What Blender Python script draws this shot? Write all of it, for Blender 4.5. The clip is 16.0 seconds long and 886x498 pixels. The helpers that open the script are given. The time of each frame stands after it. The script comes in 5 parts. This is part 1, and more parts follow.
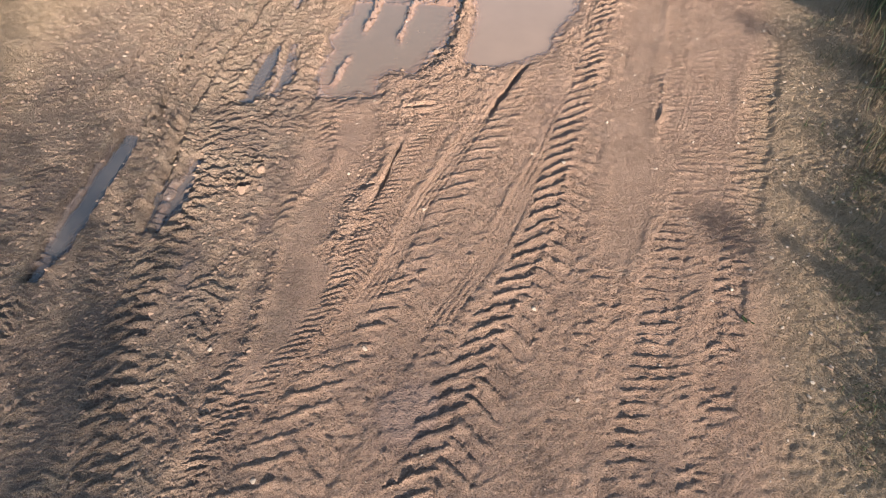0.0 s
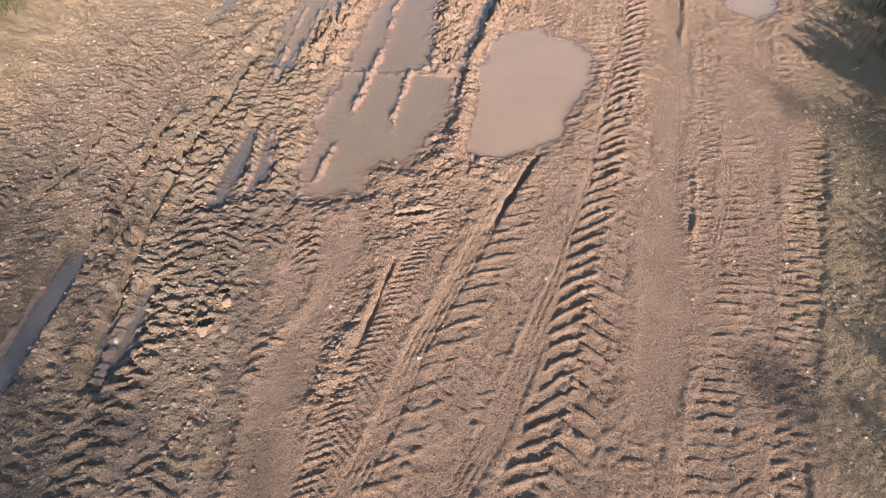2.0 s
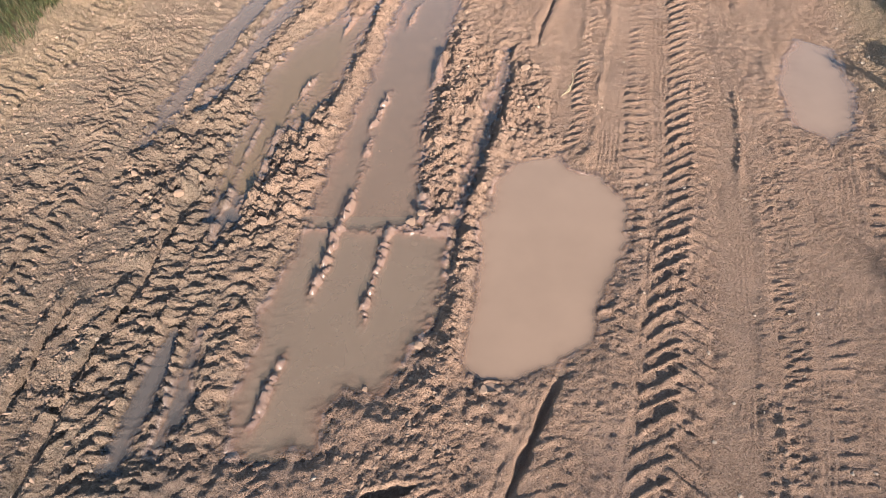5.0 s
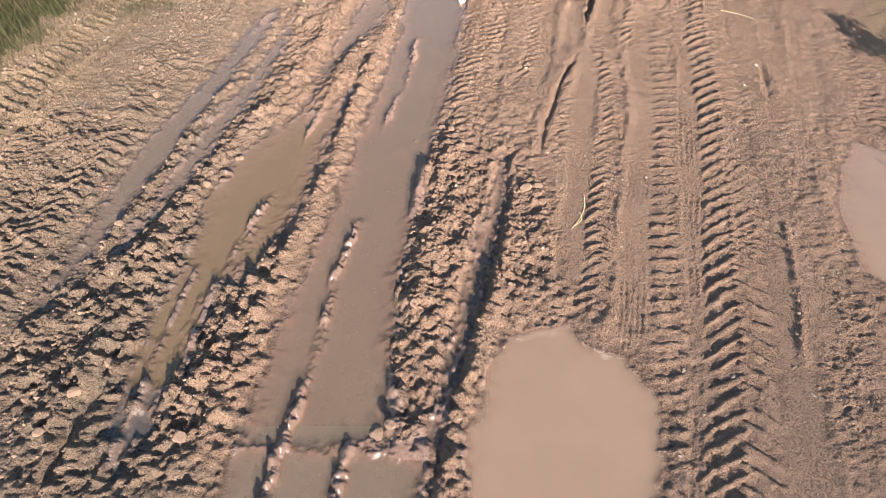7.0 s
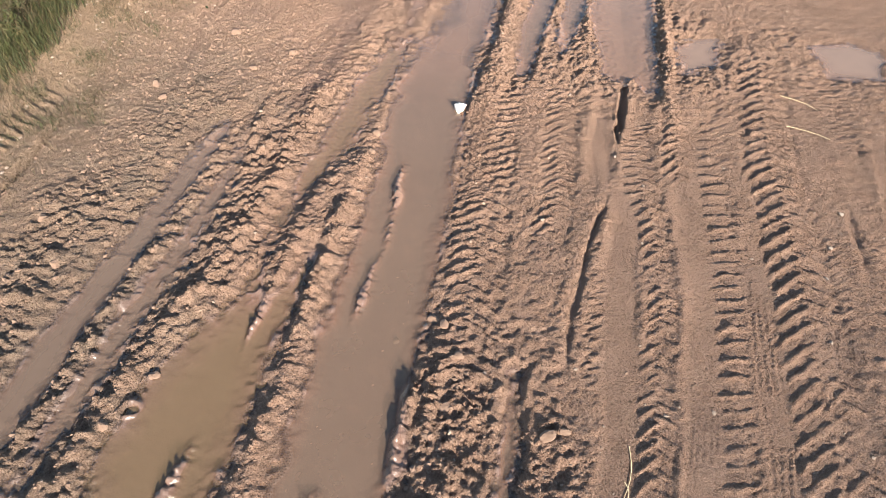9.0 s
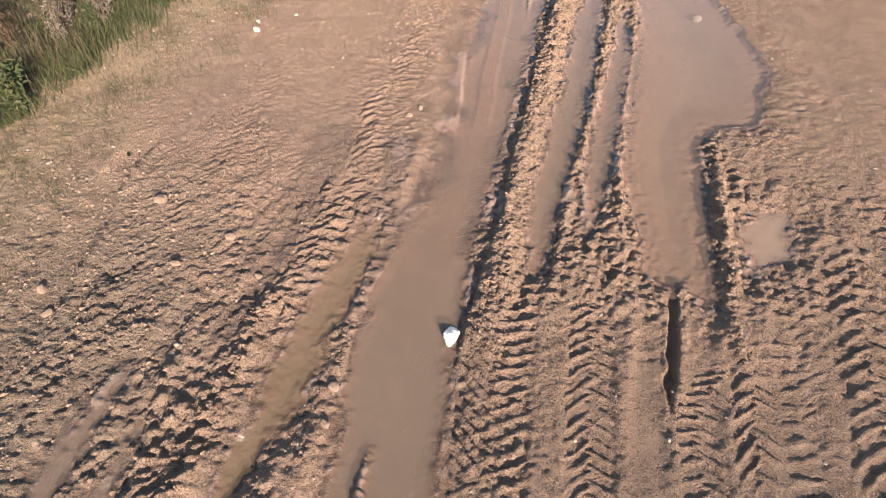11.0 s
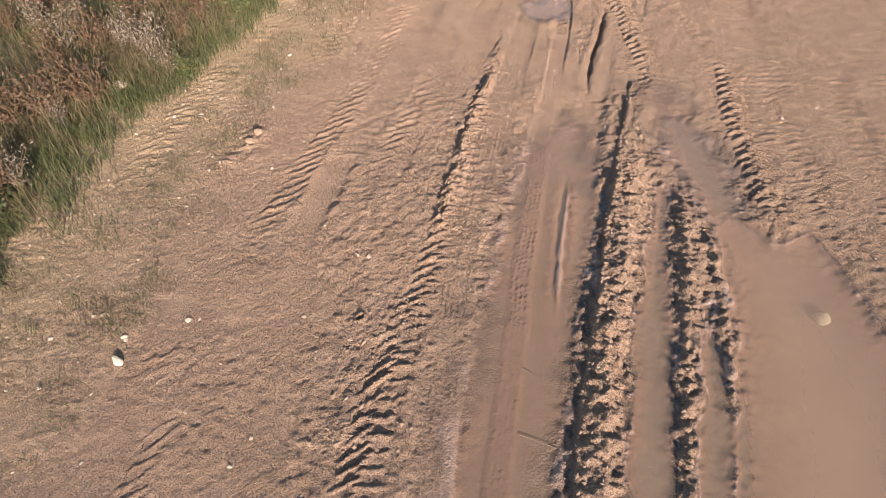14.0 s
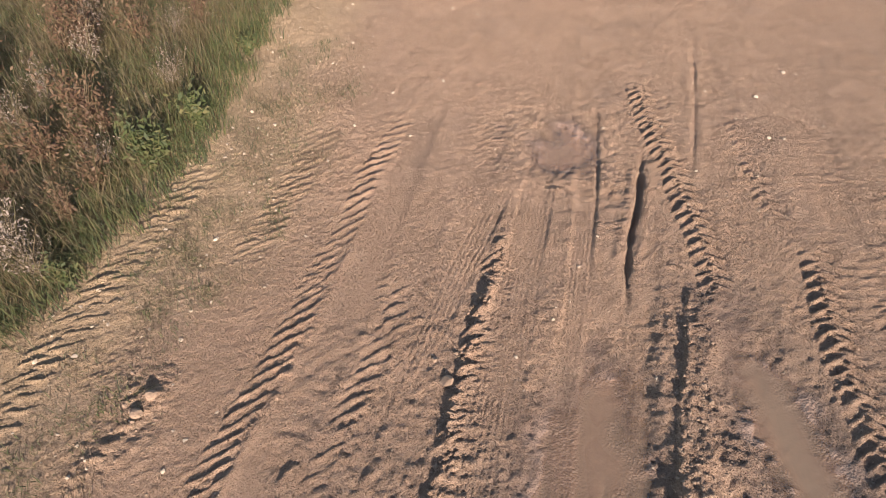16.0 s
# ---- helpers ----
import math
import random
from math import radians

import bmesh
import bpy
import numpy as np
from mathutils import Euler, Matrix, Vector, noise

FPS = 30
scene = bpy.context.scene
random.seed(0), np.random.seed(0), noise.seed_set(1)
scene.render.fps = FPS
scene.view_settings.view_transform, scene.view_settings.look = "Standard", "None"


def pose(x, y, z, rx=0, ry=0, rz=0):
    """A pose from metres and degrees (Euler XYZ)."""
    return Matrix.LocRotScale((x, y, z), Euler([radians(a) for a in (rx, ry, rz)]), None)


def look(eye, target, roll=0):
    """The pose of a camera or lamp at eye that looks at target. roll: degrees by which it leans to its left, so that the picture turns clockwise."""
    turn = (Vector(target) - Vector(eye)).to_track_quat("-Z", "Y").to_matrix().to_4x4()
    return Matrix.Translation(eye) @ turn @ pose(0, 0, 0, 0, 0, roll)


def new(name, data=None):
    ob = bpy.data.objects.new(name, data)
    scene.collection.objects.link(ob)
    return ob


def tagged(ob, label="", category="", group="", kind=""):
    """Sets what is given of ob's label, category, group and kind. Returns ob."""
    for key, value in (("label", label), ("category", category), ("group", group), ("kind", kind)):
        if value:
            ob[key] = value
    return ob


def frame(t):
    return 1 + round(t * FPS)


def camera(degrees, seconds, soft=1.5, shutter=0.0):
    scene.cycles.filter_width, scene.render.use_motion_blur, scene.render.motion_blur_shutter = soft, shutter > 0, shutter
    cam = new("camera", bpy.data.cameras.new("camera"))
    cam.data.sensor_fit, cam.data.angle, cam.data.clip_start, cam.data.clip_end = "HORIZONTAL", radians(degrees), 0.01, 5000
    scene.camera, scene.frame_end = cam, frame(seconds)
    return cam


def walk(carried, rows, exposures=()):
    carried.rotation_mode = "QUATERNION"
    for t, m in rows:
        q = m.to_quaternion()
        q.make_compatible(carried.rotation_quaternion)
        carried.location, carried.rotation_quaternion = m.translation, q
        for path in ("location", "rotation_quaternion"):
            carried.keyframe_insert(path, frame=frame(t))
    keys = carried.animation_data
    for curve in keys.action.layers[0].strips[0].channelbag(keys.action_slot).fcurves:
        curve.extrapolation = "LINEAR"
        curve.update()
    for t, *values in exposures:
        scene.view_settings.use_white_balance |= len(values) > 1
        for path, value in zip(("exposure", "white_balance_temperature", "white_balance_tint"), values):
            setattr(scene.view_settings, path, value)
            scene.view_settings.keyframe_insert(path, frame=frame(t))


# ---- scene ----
cam = camera(73.3, 16.0, soft=0.8)
PATH = [
    (0.0, 0.000, 0.000, 3.000, 40.05, -0.17, -0.00),
    (0.5, 0.001, 0.279, 3.023, 40.05, -0.17, -0.00),
    (1.0, 0.005, 0.562, 3.040, 40.05, -0.17, -0.00),
    (1.5, 0.007, 0.842, 3.064, 40.05, -0.17, -0.00),
    (2.0, 0.009, 1.131, 3.078, 40.05, -0.17, -0.00),
    (2.5, 0.004, 1.423, 3.077, 40.05, -0.17, -0.00),
    (3.0, -0.001, 1.722, 3.064, 40.05, -0.17, -0.00),
    (3.5, 0.002, 2.037, 3.046, 40.05, -0.17, -0.00),
    (4.0, 0.022, 2.368, 3.029, 40.05, -0.17, -0.00),
    (4.2, 0.031, 2.507, 3.028, 40.05, -0.17, -0.00),
    (6.3, 0.175, 4.045, 3.066, 40.13, -0.04, -0.36),
    (6.5, 0.186, 4.206, 3.056, 40.13, -0.04, -0.36),
    (7.0, 0.211, 4.610, 3.028, 40.13, -0.04, -0.36),
    (7.5, 0.240, 5.035, 3.007, 40.13, -0.04, -0.36),
    (8.0, 0.257, 5.494, 3.007, 40.13, -0.04, -0.36),
    (8.5, 0.266, 5.984, 2.998, 40.13, -0.04, -0.36),
    (8.7, 0.271, 6.184, 2.989, 40.13, -0.04, -0.36),
    (10.8, 0.371, 8.402, 3.062, 40.28, -0.37, -0.03),
    (11.0, 0.380, 8.633, 3.068, 40.30, -0.39, -0.02),
    (11.5, 0.399, 9.211, 3.082, 40.36, -0.43, -0.02),
    (12.0, 0.418, 9.801, 3.098, 40.43, -0.47, -0.01),
    (12.5, 0.433, 10.414, 3.113, 40.49, -0.51, -0.00),
    (13.0, 0.445, 11.025, 3.148, 40.55, -0.54, 0.00),
    (13.5, 0.464, 11.624, 3.166, 40.62, -0.58, 0.01),
    (14.0, 0.498, 12.213, 3.170, 40.68, -0.62, 0.01),
    (14.5, 0.535, 12.807, 3.162, 40.74, -0.66, 0.02),
    (15.0, 0.561, 13.405, 3.165, 40.81, -0.70, 0.03),
    (15.5, 0.580, 14.008, 3.168, 40.87, -0.74, 0.03),
    (16.0, 0.611, 14.600, 3.153, 40.93, -0.77, 0.04),
]
walk(cam, [(t, pose(x, y, z, rx, ry, rz)) for t, x, y, z, rx, ry, rz in PATH],
     [(0.0, 1.74, 6500, 11), (4.2, 1.68, 6400, 11), (8.6, 1.69, 6620, 12), (12.5, 1.69, 6760, 12), (16.0, 1.66, 6880, 12)])

# ---- light ----
SUN = Vector((0.317, -0.871, 0.3746)).normalized()
world = bpy.data.worlds.new("sky")
scene.world = world
world.use_nodes = True
wn = world.node_tree
sky = wn.nodes.new("ShaderNodeTexSky")
sky.sky_type, sky.sun_disc = "NISHITA", False
sky.dust_density, sky.air_density = 0.6, 1.2
sky.sun_elevation = math.asin(SUN.z)
sky.sun_rotation = math.atan2(SUN.x, SUN.y)
wn.nodes["Background"].inputs[1].default_value = 0.1
wn.links.new(sky.outputs[0], wn.nodes["Background"].inputs[0])
sun_data = bpy.data.lights.new("sun", "SUN")
sun_data.energy, sun_data.angle, sun_data.color = 4.7, radians(0.55), (1.0, 0.93, 0.84)
sun = new("sun", sun_data)
sun.matrix_world = look(SUN * 30, (0, 0, 0))


# ---- materials ----
class Nodes:
    """A material and short calls for its nodes."""

    def __init__(self, name):
        self.mat = bpy.data.materials.new(name)
        self.mat.use_nodes = True
        self.t = self.mat.node_tree
        self.bsdf = self.t.nodes["Principled BSDF"]
        self.out = self.t.nodes["Material Output"]
        self.co = self.t.nodes.new("ShaderNodeTexCoord").outputs["Object"]

    def put(self, socket, value):
        if hasattr(value, "links"):
            self.t.links.new(value, socket)
        else:
            socket.default_value = value

    def noise(self, scale, detail=4.0, rough=0.6, stretch=None):
        n = self.t.nodes.new("ShaderNodeTexNoise")
        co = self.co
        if stretch:
            m = self.t.nodes.new("ShaderNodeMapping")
            m.inputs["Scale"].default_value = stretch
            self.put(m.inputs[0], co)
            co = m.outputs[0]
        self.put(n.inputs["Vector"], co)
        n.inputs["Scale"].default_value, n.inputs["Detail"].default_value, n.inputs["Roughness"].default_value = scale, detail, rough
        return n.outputs[0]

    def attr(self, name):
        n = self.t.nodes.new("ShaderNodeAttribute")
        n.attribute_name = name
        return n.outputs["Fac"]

    def rand(self):
        return self.t.nodes.new("ShaderNodeObjectInfo").outputs["Random"]

    def island(self):
        return self.t.nodes.new("ShaderNodeNewGeometry").outputs["Random Per Island"]

    def ramp(self, fac, stops):
        n = self.t.nodes.new("ShaderNodeValToRGB")
        e = n.color_ramp.elements
        while len(e) < len(stops):
            e.new(0.5)
        for k, (p, c) in zip(e, stops):
            k.position = p
            k.color = (*c, 1) if isinstance(c, tuple) else (c, c, c, 1)
        self.put(n.inputs[0], fac)
        return n.outputs[0]

    def math(self, op, a, b=0.0, clamp=False):
        n = self.t.nodes.new("ShaderNodeMath")
        n.operation, n.use_clamp = op, clamp
        self.put(n.inputs[0], a), self.put(n.inputs[1], b)
        return n.outputs[0]

    def mix(self, fac, a, b, blend="MIX"):
        n = self.t.nodes.new("ShaderNodeMix")
        n.data_type, n.blend_type = "RGBA", blend
        self.put(n.inputs["Factor"], fac)
        for socket, v in ((n.inputs[6], a), (n.inputs[7], b)):
            self.put(socket, (*v, 1) if isinstance(v, tuple) else v)
        return n.outputs[2]

    def bump(self, height, strength=0.5, distance=0.01, normal=None):
        n = self.t.nodes.new("ShaderNodeBump")
        n.inputs["Distance"].default_value = distance
        self.put(n.inputs["Strength"], strength), self.put(n.inputs["Height"], height)
        if normal:
            self.put(n.inputs["Normal"], normal)
        return n.outputs[0]

    def done(self, colour, rough=0.9, normal=None, spec=0.3):
        self.put(self.bsdf.inputs["Base Color"], (*colour, 1) if isinstance(colour, tuple) else colour)
        self.put(self.bsdf.inputs["Roughness"], rough)
        self.bsdf.inputs["Diffuse Roughness"].default_value = 0.9
        self.put(self.bsdf.inputs["Specular IOR Level"], spec)
        if normal:
            self.put(self.bsdf.inputs["Normal"], normal)
        return self.mat


def mud_material():
    n = Nodes("mud")
    big = n.ramp(n.noise(0.9, 5, 0.6), [(0.3, 0.0), (0.7, 1.0)])
    mid = n.ramp(n.noise(9, 5, 0.65), [(0.3, 0.0), (0.72, 1.0)])
    fine = n.ramp(n.noise(170, 3, 0.7), [(0.3, 0.0), (0.7, 1.0)])
    c = n.mix(big, (0.385, 0.243, 0.172), (0.335, 0.216, 0.156))
    c = n.mix(n.math("MULTIPLY", mid, 0.45), c, (0.46, 0.315, 0.228))
    pale = n.ramp(n.noise(4.3, 3, 0.5), [(0.45, 0.0), (0.75, 1.0)])
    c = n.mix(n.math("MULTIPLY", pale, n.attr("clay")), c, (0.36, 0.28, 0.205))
    # the clay's own grey; part of the darkening is tree shade put into colour
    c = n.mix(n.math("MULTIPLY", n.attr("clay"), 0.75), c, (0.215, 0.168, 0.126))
    c = n.mix(n.attr("sandy"), c, (0.41, 0.295, 0.185))
    grit = n.ramp(n.noise(70, 2, 0.5), [(0.62, 0.0), (0.72, 1.0)])
    c = n.mix(n.math("MULTIPLY", grit, 0.35), c, (0.56, 0.44, 0.33))
    c = n.mix(n.ramp(fine, [(0.1, 0.62), (0.48, 0.0)]), c, (0.15, 0.09, 0.06))
    c = n.mix(n.ramp(fine, [(0.55, 0.0), (0.95, 0.5)]), c, (0.6, 0.45, 0.34))
    wet = n.attr("wet")
    c = n.mix(1.0, c, (0.772, 0.74, 0.715), "MULTIPLY")
    turf = n.mix(n.ramp(n.noise(3, 4, 0.7), [(0.35, 0.0), (0.65, 1.0)]), (0.07, 0.072, 0.028), (0.17, 0.125, 0.06))
    c = n.mix(n.attr("turf"), c, turf)
    c = n.mix(n.ramp(wet, [(0.12, 0.0), (0.6, 1.0)]), c, n.mix(1.0, c, (0.56, 0.55, 0.59), "MULTIPLY"))
    h = n.math("ADD", n.math("MULTIPLY", n.noise(45, 4, 0.75), n.ramp(n.noise(2.2, 3, 0.6), [(0.38, 0.3), (0.66, 1.0)])), n.math("MULTIPLY", fine, 0.3))
    dry = n.math("SUBTRACT", 1.0, n.ramp(wet, [(0.5, 0.0), (0.85, 0.9)]))
    v = n.t.nodes.new("ShaderNodeTexVoronoi")
    v.feature = "SMOOTH_F1"
    n.put(v.inputs["Vector"], n.co)
    v.inputs["Scale"].default_value, v.inputs["Smoothness"].default_value = 75.0, 0.2
    crumbs = n.math("MULTIPLY", n.math("SUBTRACT", 1.0, v.outputs["Distance"]), n.ramp(n.noise(3.5, 3, 0.6), [(0.4, 0.35), (0.62, 1.0)]))
    nb = n.bump(crumbs, dry, 0.034)
    nb = n.bump(h, dry, 0.036, nb)
    rough = n.math("SUBTRACT", 0.92, n.math("MULTIPLY", n.ramp(wet, [(0.5, 0.0), (0.85, 1.0)]), 0.7))
    return n.done(c, rough, nb, n.math("ADD", 0.2, n.math("MULTIPLY", wet, 0.3)))


def water_material(name, colour, murk):
    """Muddy water: it hides its bed the more the deeper it is, and mirrors the sky."""
    n = Nodes(name)
    t = n.t
    depth = n.math("ADD", n.attr("depth"), n.math("MULTIPLY", n.math("SUBTRACT", n.noise(6, 3, 0.6), 0.5), 0.012))
    fac = n.math("SUBTRACT", 1.0, n.math("POWER", 2.718, n.math("MULTIPLY", n.math("MAXIMUM", depth, 0.0), -murk)), True)
    clear = t.nodes.new("ShaderNodeBsdfTransparent")
    clear.inputs[0].default_value = (0.93, 0.9, 0.86, 1)
    body = t.nodes.new("ShaderNodeBsdfDiffuse")
    cloud = n.ramp(n.noise(1.6, 4, 0.6), [(0.35, 0.0), (0.7, 1.0)])
    n.put(body.inputs[0], n.mix(cloud, colour, tuple(v * 0.9 for v in colour)))
    m1 = t.nodes.new("ShaderNodeMixShader")
    n.put(m1.inputs[0], fac), n.put(m1.inputs[1], clear.outputs[0]), n.put(m1.inputs[2], body.outputs[0])
    gloss = t.nodes.new("ShaderNodeBsdfGlossy")
    gloss.inputs["Roughness"].default_value = 0.03
    fr = t.nodes.new("ShaderNodeFresnel")
    fr.inputs["IOR"].default_value = 1.52
    nb = n.bump(n.noise(14, 2, 0.5), 0.04, 0.01)
    n.put(fr.inputs["Normal"], nb), n.put(gloss.inputs["Normal"], nb)
    m2 = t.nodes.new("ShaderNodeMixShader")
    n.put(m2.inputs[0], fr.outputs[0]), n.put(m2.inputs[1], m1.outputs[0]), n.put(m2.inputs[2], gloss.outputs[0])
    n.put(n.out.inputs[0], m2.outputs[0])
    return n.mat


def clod_material():
    n = Nodes("clod")
    c = n.mix(n.island(), (0.27, 0.178, 0.124), (0.2, 0.132, 0.093))
    c = n.mix(n.ramp(n.noise(60, 4, 0.7), [(0.35, 0.5), (0.6, 0.0)]), c, (0.15, 0.09, 0.06))
    return n.done(c, 0.9, n.bump(n.noise(90, 4, 0.7), 0.5, 0.008), 0.3)


def stone_material(name, a, b):
    n = Nodes(name)
    c = n.mix(n.rand(), a, b)
    c = n.mix(n.math("MULTIPLY", n.island(), 0.5), c, b)
    c = n.mix(n.ramp(n.noise(40, 4, 0.7), [(0.4, 0.4), (0.65, 0.0)]), c, tuple(v * 0.55 for v in b))
    return n.done(c, 0.8, n.bump(n.noise(120, 4, 0.7), 0.4, 0.004), 0.4)


def blade_material(name, stops, spec=0.25):
    n = Nodes(name)
    c = n.mix(1.0, n.ramp(n.island(), stops), (0.56, 0.55, 0.55), "MULTIPLY")
    c = n.mix(n.ramp(n.noise(5, 3, 0.6), [(0.4, 0.5), (0.65, 0.0)]), c, tuple(v * 0.7 for v in stops[0][1]))
    m = n.done(c, 0.7, None, spec)
    return m


MUD = mud_material()
CLOD = clod_material()
MURKY = water_material("murky_water", (0.235, 0.152, 0.103), 60.0)
THIN = water_material("thin_water", (0.145, 0.098, 0.066), 40.0)
OCHRE = water_material("ochre_water", (0.15, 0.098, 0.05), 34.0)
SHALLOW = water_material("shallow_water", (0.15, 0.108, 0.074), 45.0)
POND = water_material("pond_water", (0.19, 0.122, 0.08), 16.0)
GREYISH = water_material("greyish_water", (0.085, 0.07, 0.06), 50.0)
STONE = stone_material("stone", (0.36, 0.28, 0.21), (0.26, 0.185, 0.135))
PALE = stone_material("pale_stone", (0.46, 0.38, 0.3), (0.36, 0.28, 0.21))
GREEN = blade_material("green_grass", [(0.0, (0.042, 0.055, 0.018)), (0.5, (0.082, 0.092, 0.033)), (1.0, (0.2, 0.16, 0.075))])
DRY = blade_material("dry_grass", [(0.0, (0.07, 0.048, 0.026)), (0.35, (0.13, 0.092, 0.05)), (0.75, (0.24, 0.18, 0.105)), (1.0, (0.09, 0.085, 0.036))])
RUST = blade_material("rusty_weed", [(0.0, (0.08, 0.04, 0.025)), (0.5, (0.145, 0.08, 0.046)), (1.0, (0.21, 0.14, 0.085))])
GREY = blade_material("grey_seed_heads", [(0.0, (0.2, 0.15, 0.12)), (0.5, (0.29, 0.22, 0.185)), (1.0, (0.36, 0.29, 0.25))])
LEAFY = blade_material("dark_leaves", [(0.0, (0.035, 0.055, 0.02)), (0.5, (0.06, 0.085, 0.03)), (1.0, (0.11, 0.12, 0.05))])


def bark_material():
    n = Nodes("bark")
    c = n.mix(n.noise(30, 5, 0.7, (1, 1, 0.2)), (0.1, 0.075, 0.055), (0.22, 0.17, 0.13))
    return n.done(c, 0.9, n.bump(n.noise(40, 4, 0.7, (1, 1, 0.2)), 0.6, 0.01))


BARK = bark_material()


# ---- ground: one sheet, pressed by tyres ----
def hashed(ix, iy, seed):
    h = (ix * 374761393 + iy * 668265263 + seed * 974711) & 0xFFFFFFFF
    h = ((h ^ (h >> 13)) * 1274126177) & 0xFFFFFFFF
    h = ((h ^ (h >> 16)) * 2246822519) & 0xFFFFFFFF
    return ((h ^ (h >> 15)) & 0xFFFFFF) / float(0xFFFFFF)


def vnoise(x, y, size, seed):
    """Smooth random values from -1 to 1, of the grain size given."""
    x, y = x / size, y / size
    ix, iy = np.floor(x).astype(np.int64), np.floor(y).astype(np.int64)
    fx, fy = x - ix, y - iy
    fx, fy = fx * fx * (3 - 2 * fx), fy * fy * (3 - 2 * fy)
    a = hashed(ix, iy, seed) * (1 - fx) + hashed(ix + 1, iy, seed) * fx
    b = hashed(ix, iy + 1, seed) * (1 - fx) + hashed(ix + 1, iy + 1, seed) * fx
    return (a * (1 - fy) + b * fy) * 2 - 1


def lumps(x, y, size, seed):
    """Close-packed broken lumps, 0 to 1."""
    x, y = x / size, y / size
    x, y = x + 0.45 * vnoise(x, y, 0.55, seed + 4), y + 0.45 * vnoise(x, y, 0.55, seed + 6)
    ix, iy = np.floor(x).astype(np.int64), np.floor(y).astype(np.int64)
    best = np.zeros_like(x)
    for dx in (-1, 0, 1):
        for dy in (-1, 0, 1):
            cx, cy = ix + dx, iy + dy
            px, py = cx + hashed(cx, cy, seed), cy + hashed(cx, cy, seed + 1)
            r = 0.35 + 0.5 * hashed(cx, cy, seed + 2)
            d2 = ((x - px) ** 2 + (y - py) ** 2) / (r * r)
            tilt = 0.8 + 0.5 * (hashed(cx, cy, seed + 3) - 0.5) * (x - px) + 0.4 * (y - py) * hashed(cx, cy, seed + 5)
            best = np.maximum(best, np.minimum(1.6 * np.maximum(0, 1 - d2) * r, 0.5 * r + 0.25) * tilt)
    return best


def step(a, b, v):
    k = np.clip((v - a) / (b - a), 0, 1)
    return k * k * (3 - 2 * k)


def spread(start, stop, size, far):
    """Coordinates: even between start and stop, then wider and wider out to far."""
    core = np.arange(start, stop + size / 2, size) if isinstance(size, float) else size
    size = float(core[1] - core[0])
    out, gap = [], size
    while sum(out) < far:
        gap *= 1.35
        out.append(gap)
    o = np.cumsum(out)
    return np.concatenate([start - o[::-1], core, core[-1] + o])


ACROSS = np.concatenate([np.arange(-4.8, -3.9, 0.028), np.arange(-3.9, -3.0, 0.02), np.arange(-3.0, -1.6, 0.015), np.arange(-1.6, -0.6, 0.0135), np.arange(-0.6, 2.2, 0.011), np.arange(2.2, 3.2, 0.0145), np.arange(3.2, 4.4, 0.022)])
ALONG = np.concatenate([np.arange(0.75, 17.0, 0.0092), np.arange(17.0, 18.8, 0.0115), np.arange(18.8, 21.0, 0.016)])
GX = spread(-4.8, 4.4, ACROSS, 300.0)
GY = spread(0.75, 21.0, ALONG, 300.0)
X, Y = np.meshgrid(GX, GY)
Z = np.zeros_like(X)
WET, SANDY, CLAY, ROUGH, CALM, TURF = (np.zeros_like(X) for _ in range(6))


def line(points, y):
    """The x and the slope of a smooth line that runs along y."""
    p = np.array(points, float)
    py, px = p[:, 1], p[:, 0]
    slope = np.gradient(px, py) if len(p) > 2 else np.full(len(p), (px[-1] - px[0]) / (py[-1] - py[0]))
    k = np.clip(np.searchsorted(py, y) - 1, 0, len(p) - 2)
    h = py[k + 1] - py[k]
    t = np.clip((y - py[k]) / h, -2.0, 3.0)
    inside = np.clip(t, 0, 1)
    t2, t3 = inside ** 2, inside ** 3
    x = (2 * t3 - 3 * t2 + 1) * px[k] + (t3 - 2 * t2 + inside) * h * slope[k] + (3 * t2 - 2 * t3) * px[k + 1] + (t3 - t2) * h * slope[k + 1]
    x = x + (t - inside) * h * np.where(t > 1, slope[k + 1], slope[k])
    return x, np.interp(y, py, slope)


def along(points, width, margin=0.3, soft=0.15):
    """The part of the sheet near a line: its slice, distance across and along, and a fade at the ends."""
    ys, xs = [p[1] for p in points], [p[0] for p in points]
    r = width / 2 + margin
    i0, i1 = np.searchsorted(GY, (min(ys) - soft, max(ys) + soft))
    j0, j1 = np.searchsorted(GX, (min(xs) - r - 0.25, max(xs) + r + 0.25))
    sl = (slice(i0, i1), slice(j0, j1))
    x, y = X[sl], Y[sl]
    cx, slope = line(points, GY[i0:i1])
    turn = 1 / np.sqrt(1 + slope ** 2)
    wob = vnoise(GY[i0:i1], GY[i0:i1] * 0, 0.35, len(points) * 7 + int(abs(xs[0]) * 100)) * 0.012
    u = (x - (cx + wob)[:, None]) * turn[:, None]
    s = np.cumsum(np.gradient(GY[i0:i1]) / turn)[:, None] + slope[:, None] * turn[:, None] * u
    fade = step(min(ys) - soft, min(ys) + soft, y) * (1 - step(max(ys) - soft, max(ys) + soft, y))
    return sl, x, y, u, s, fade


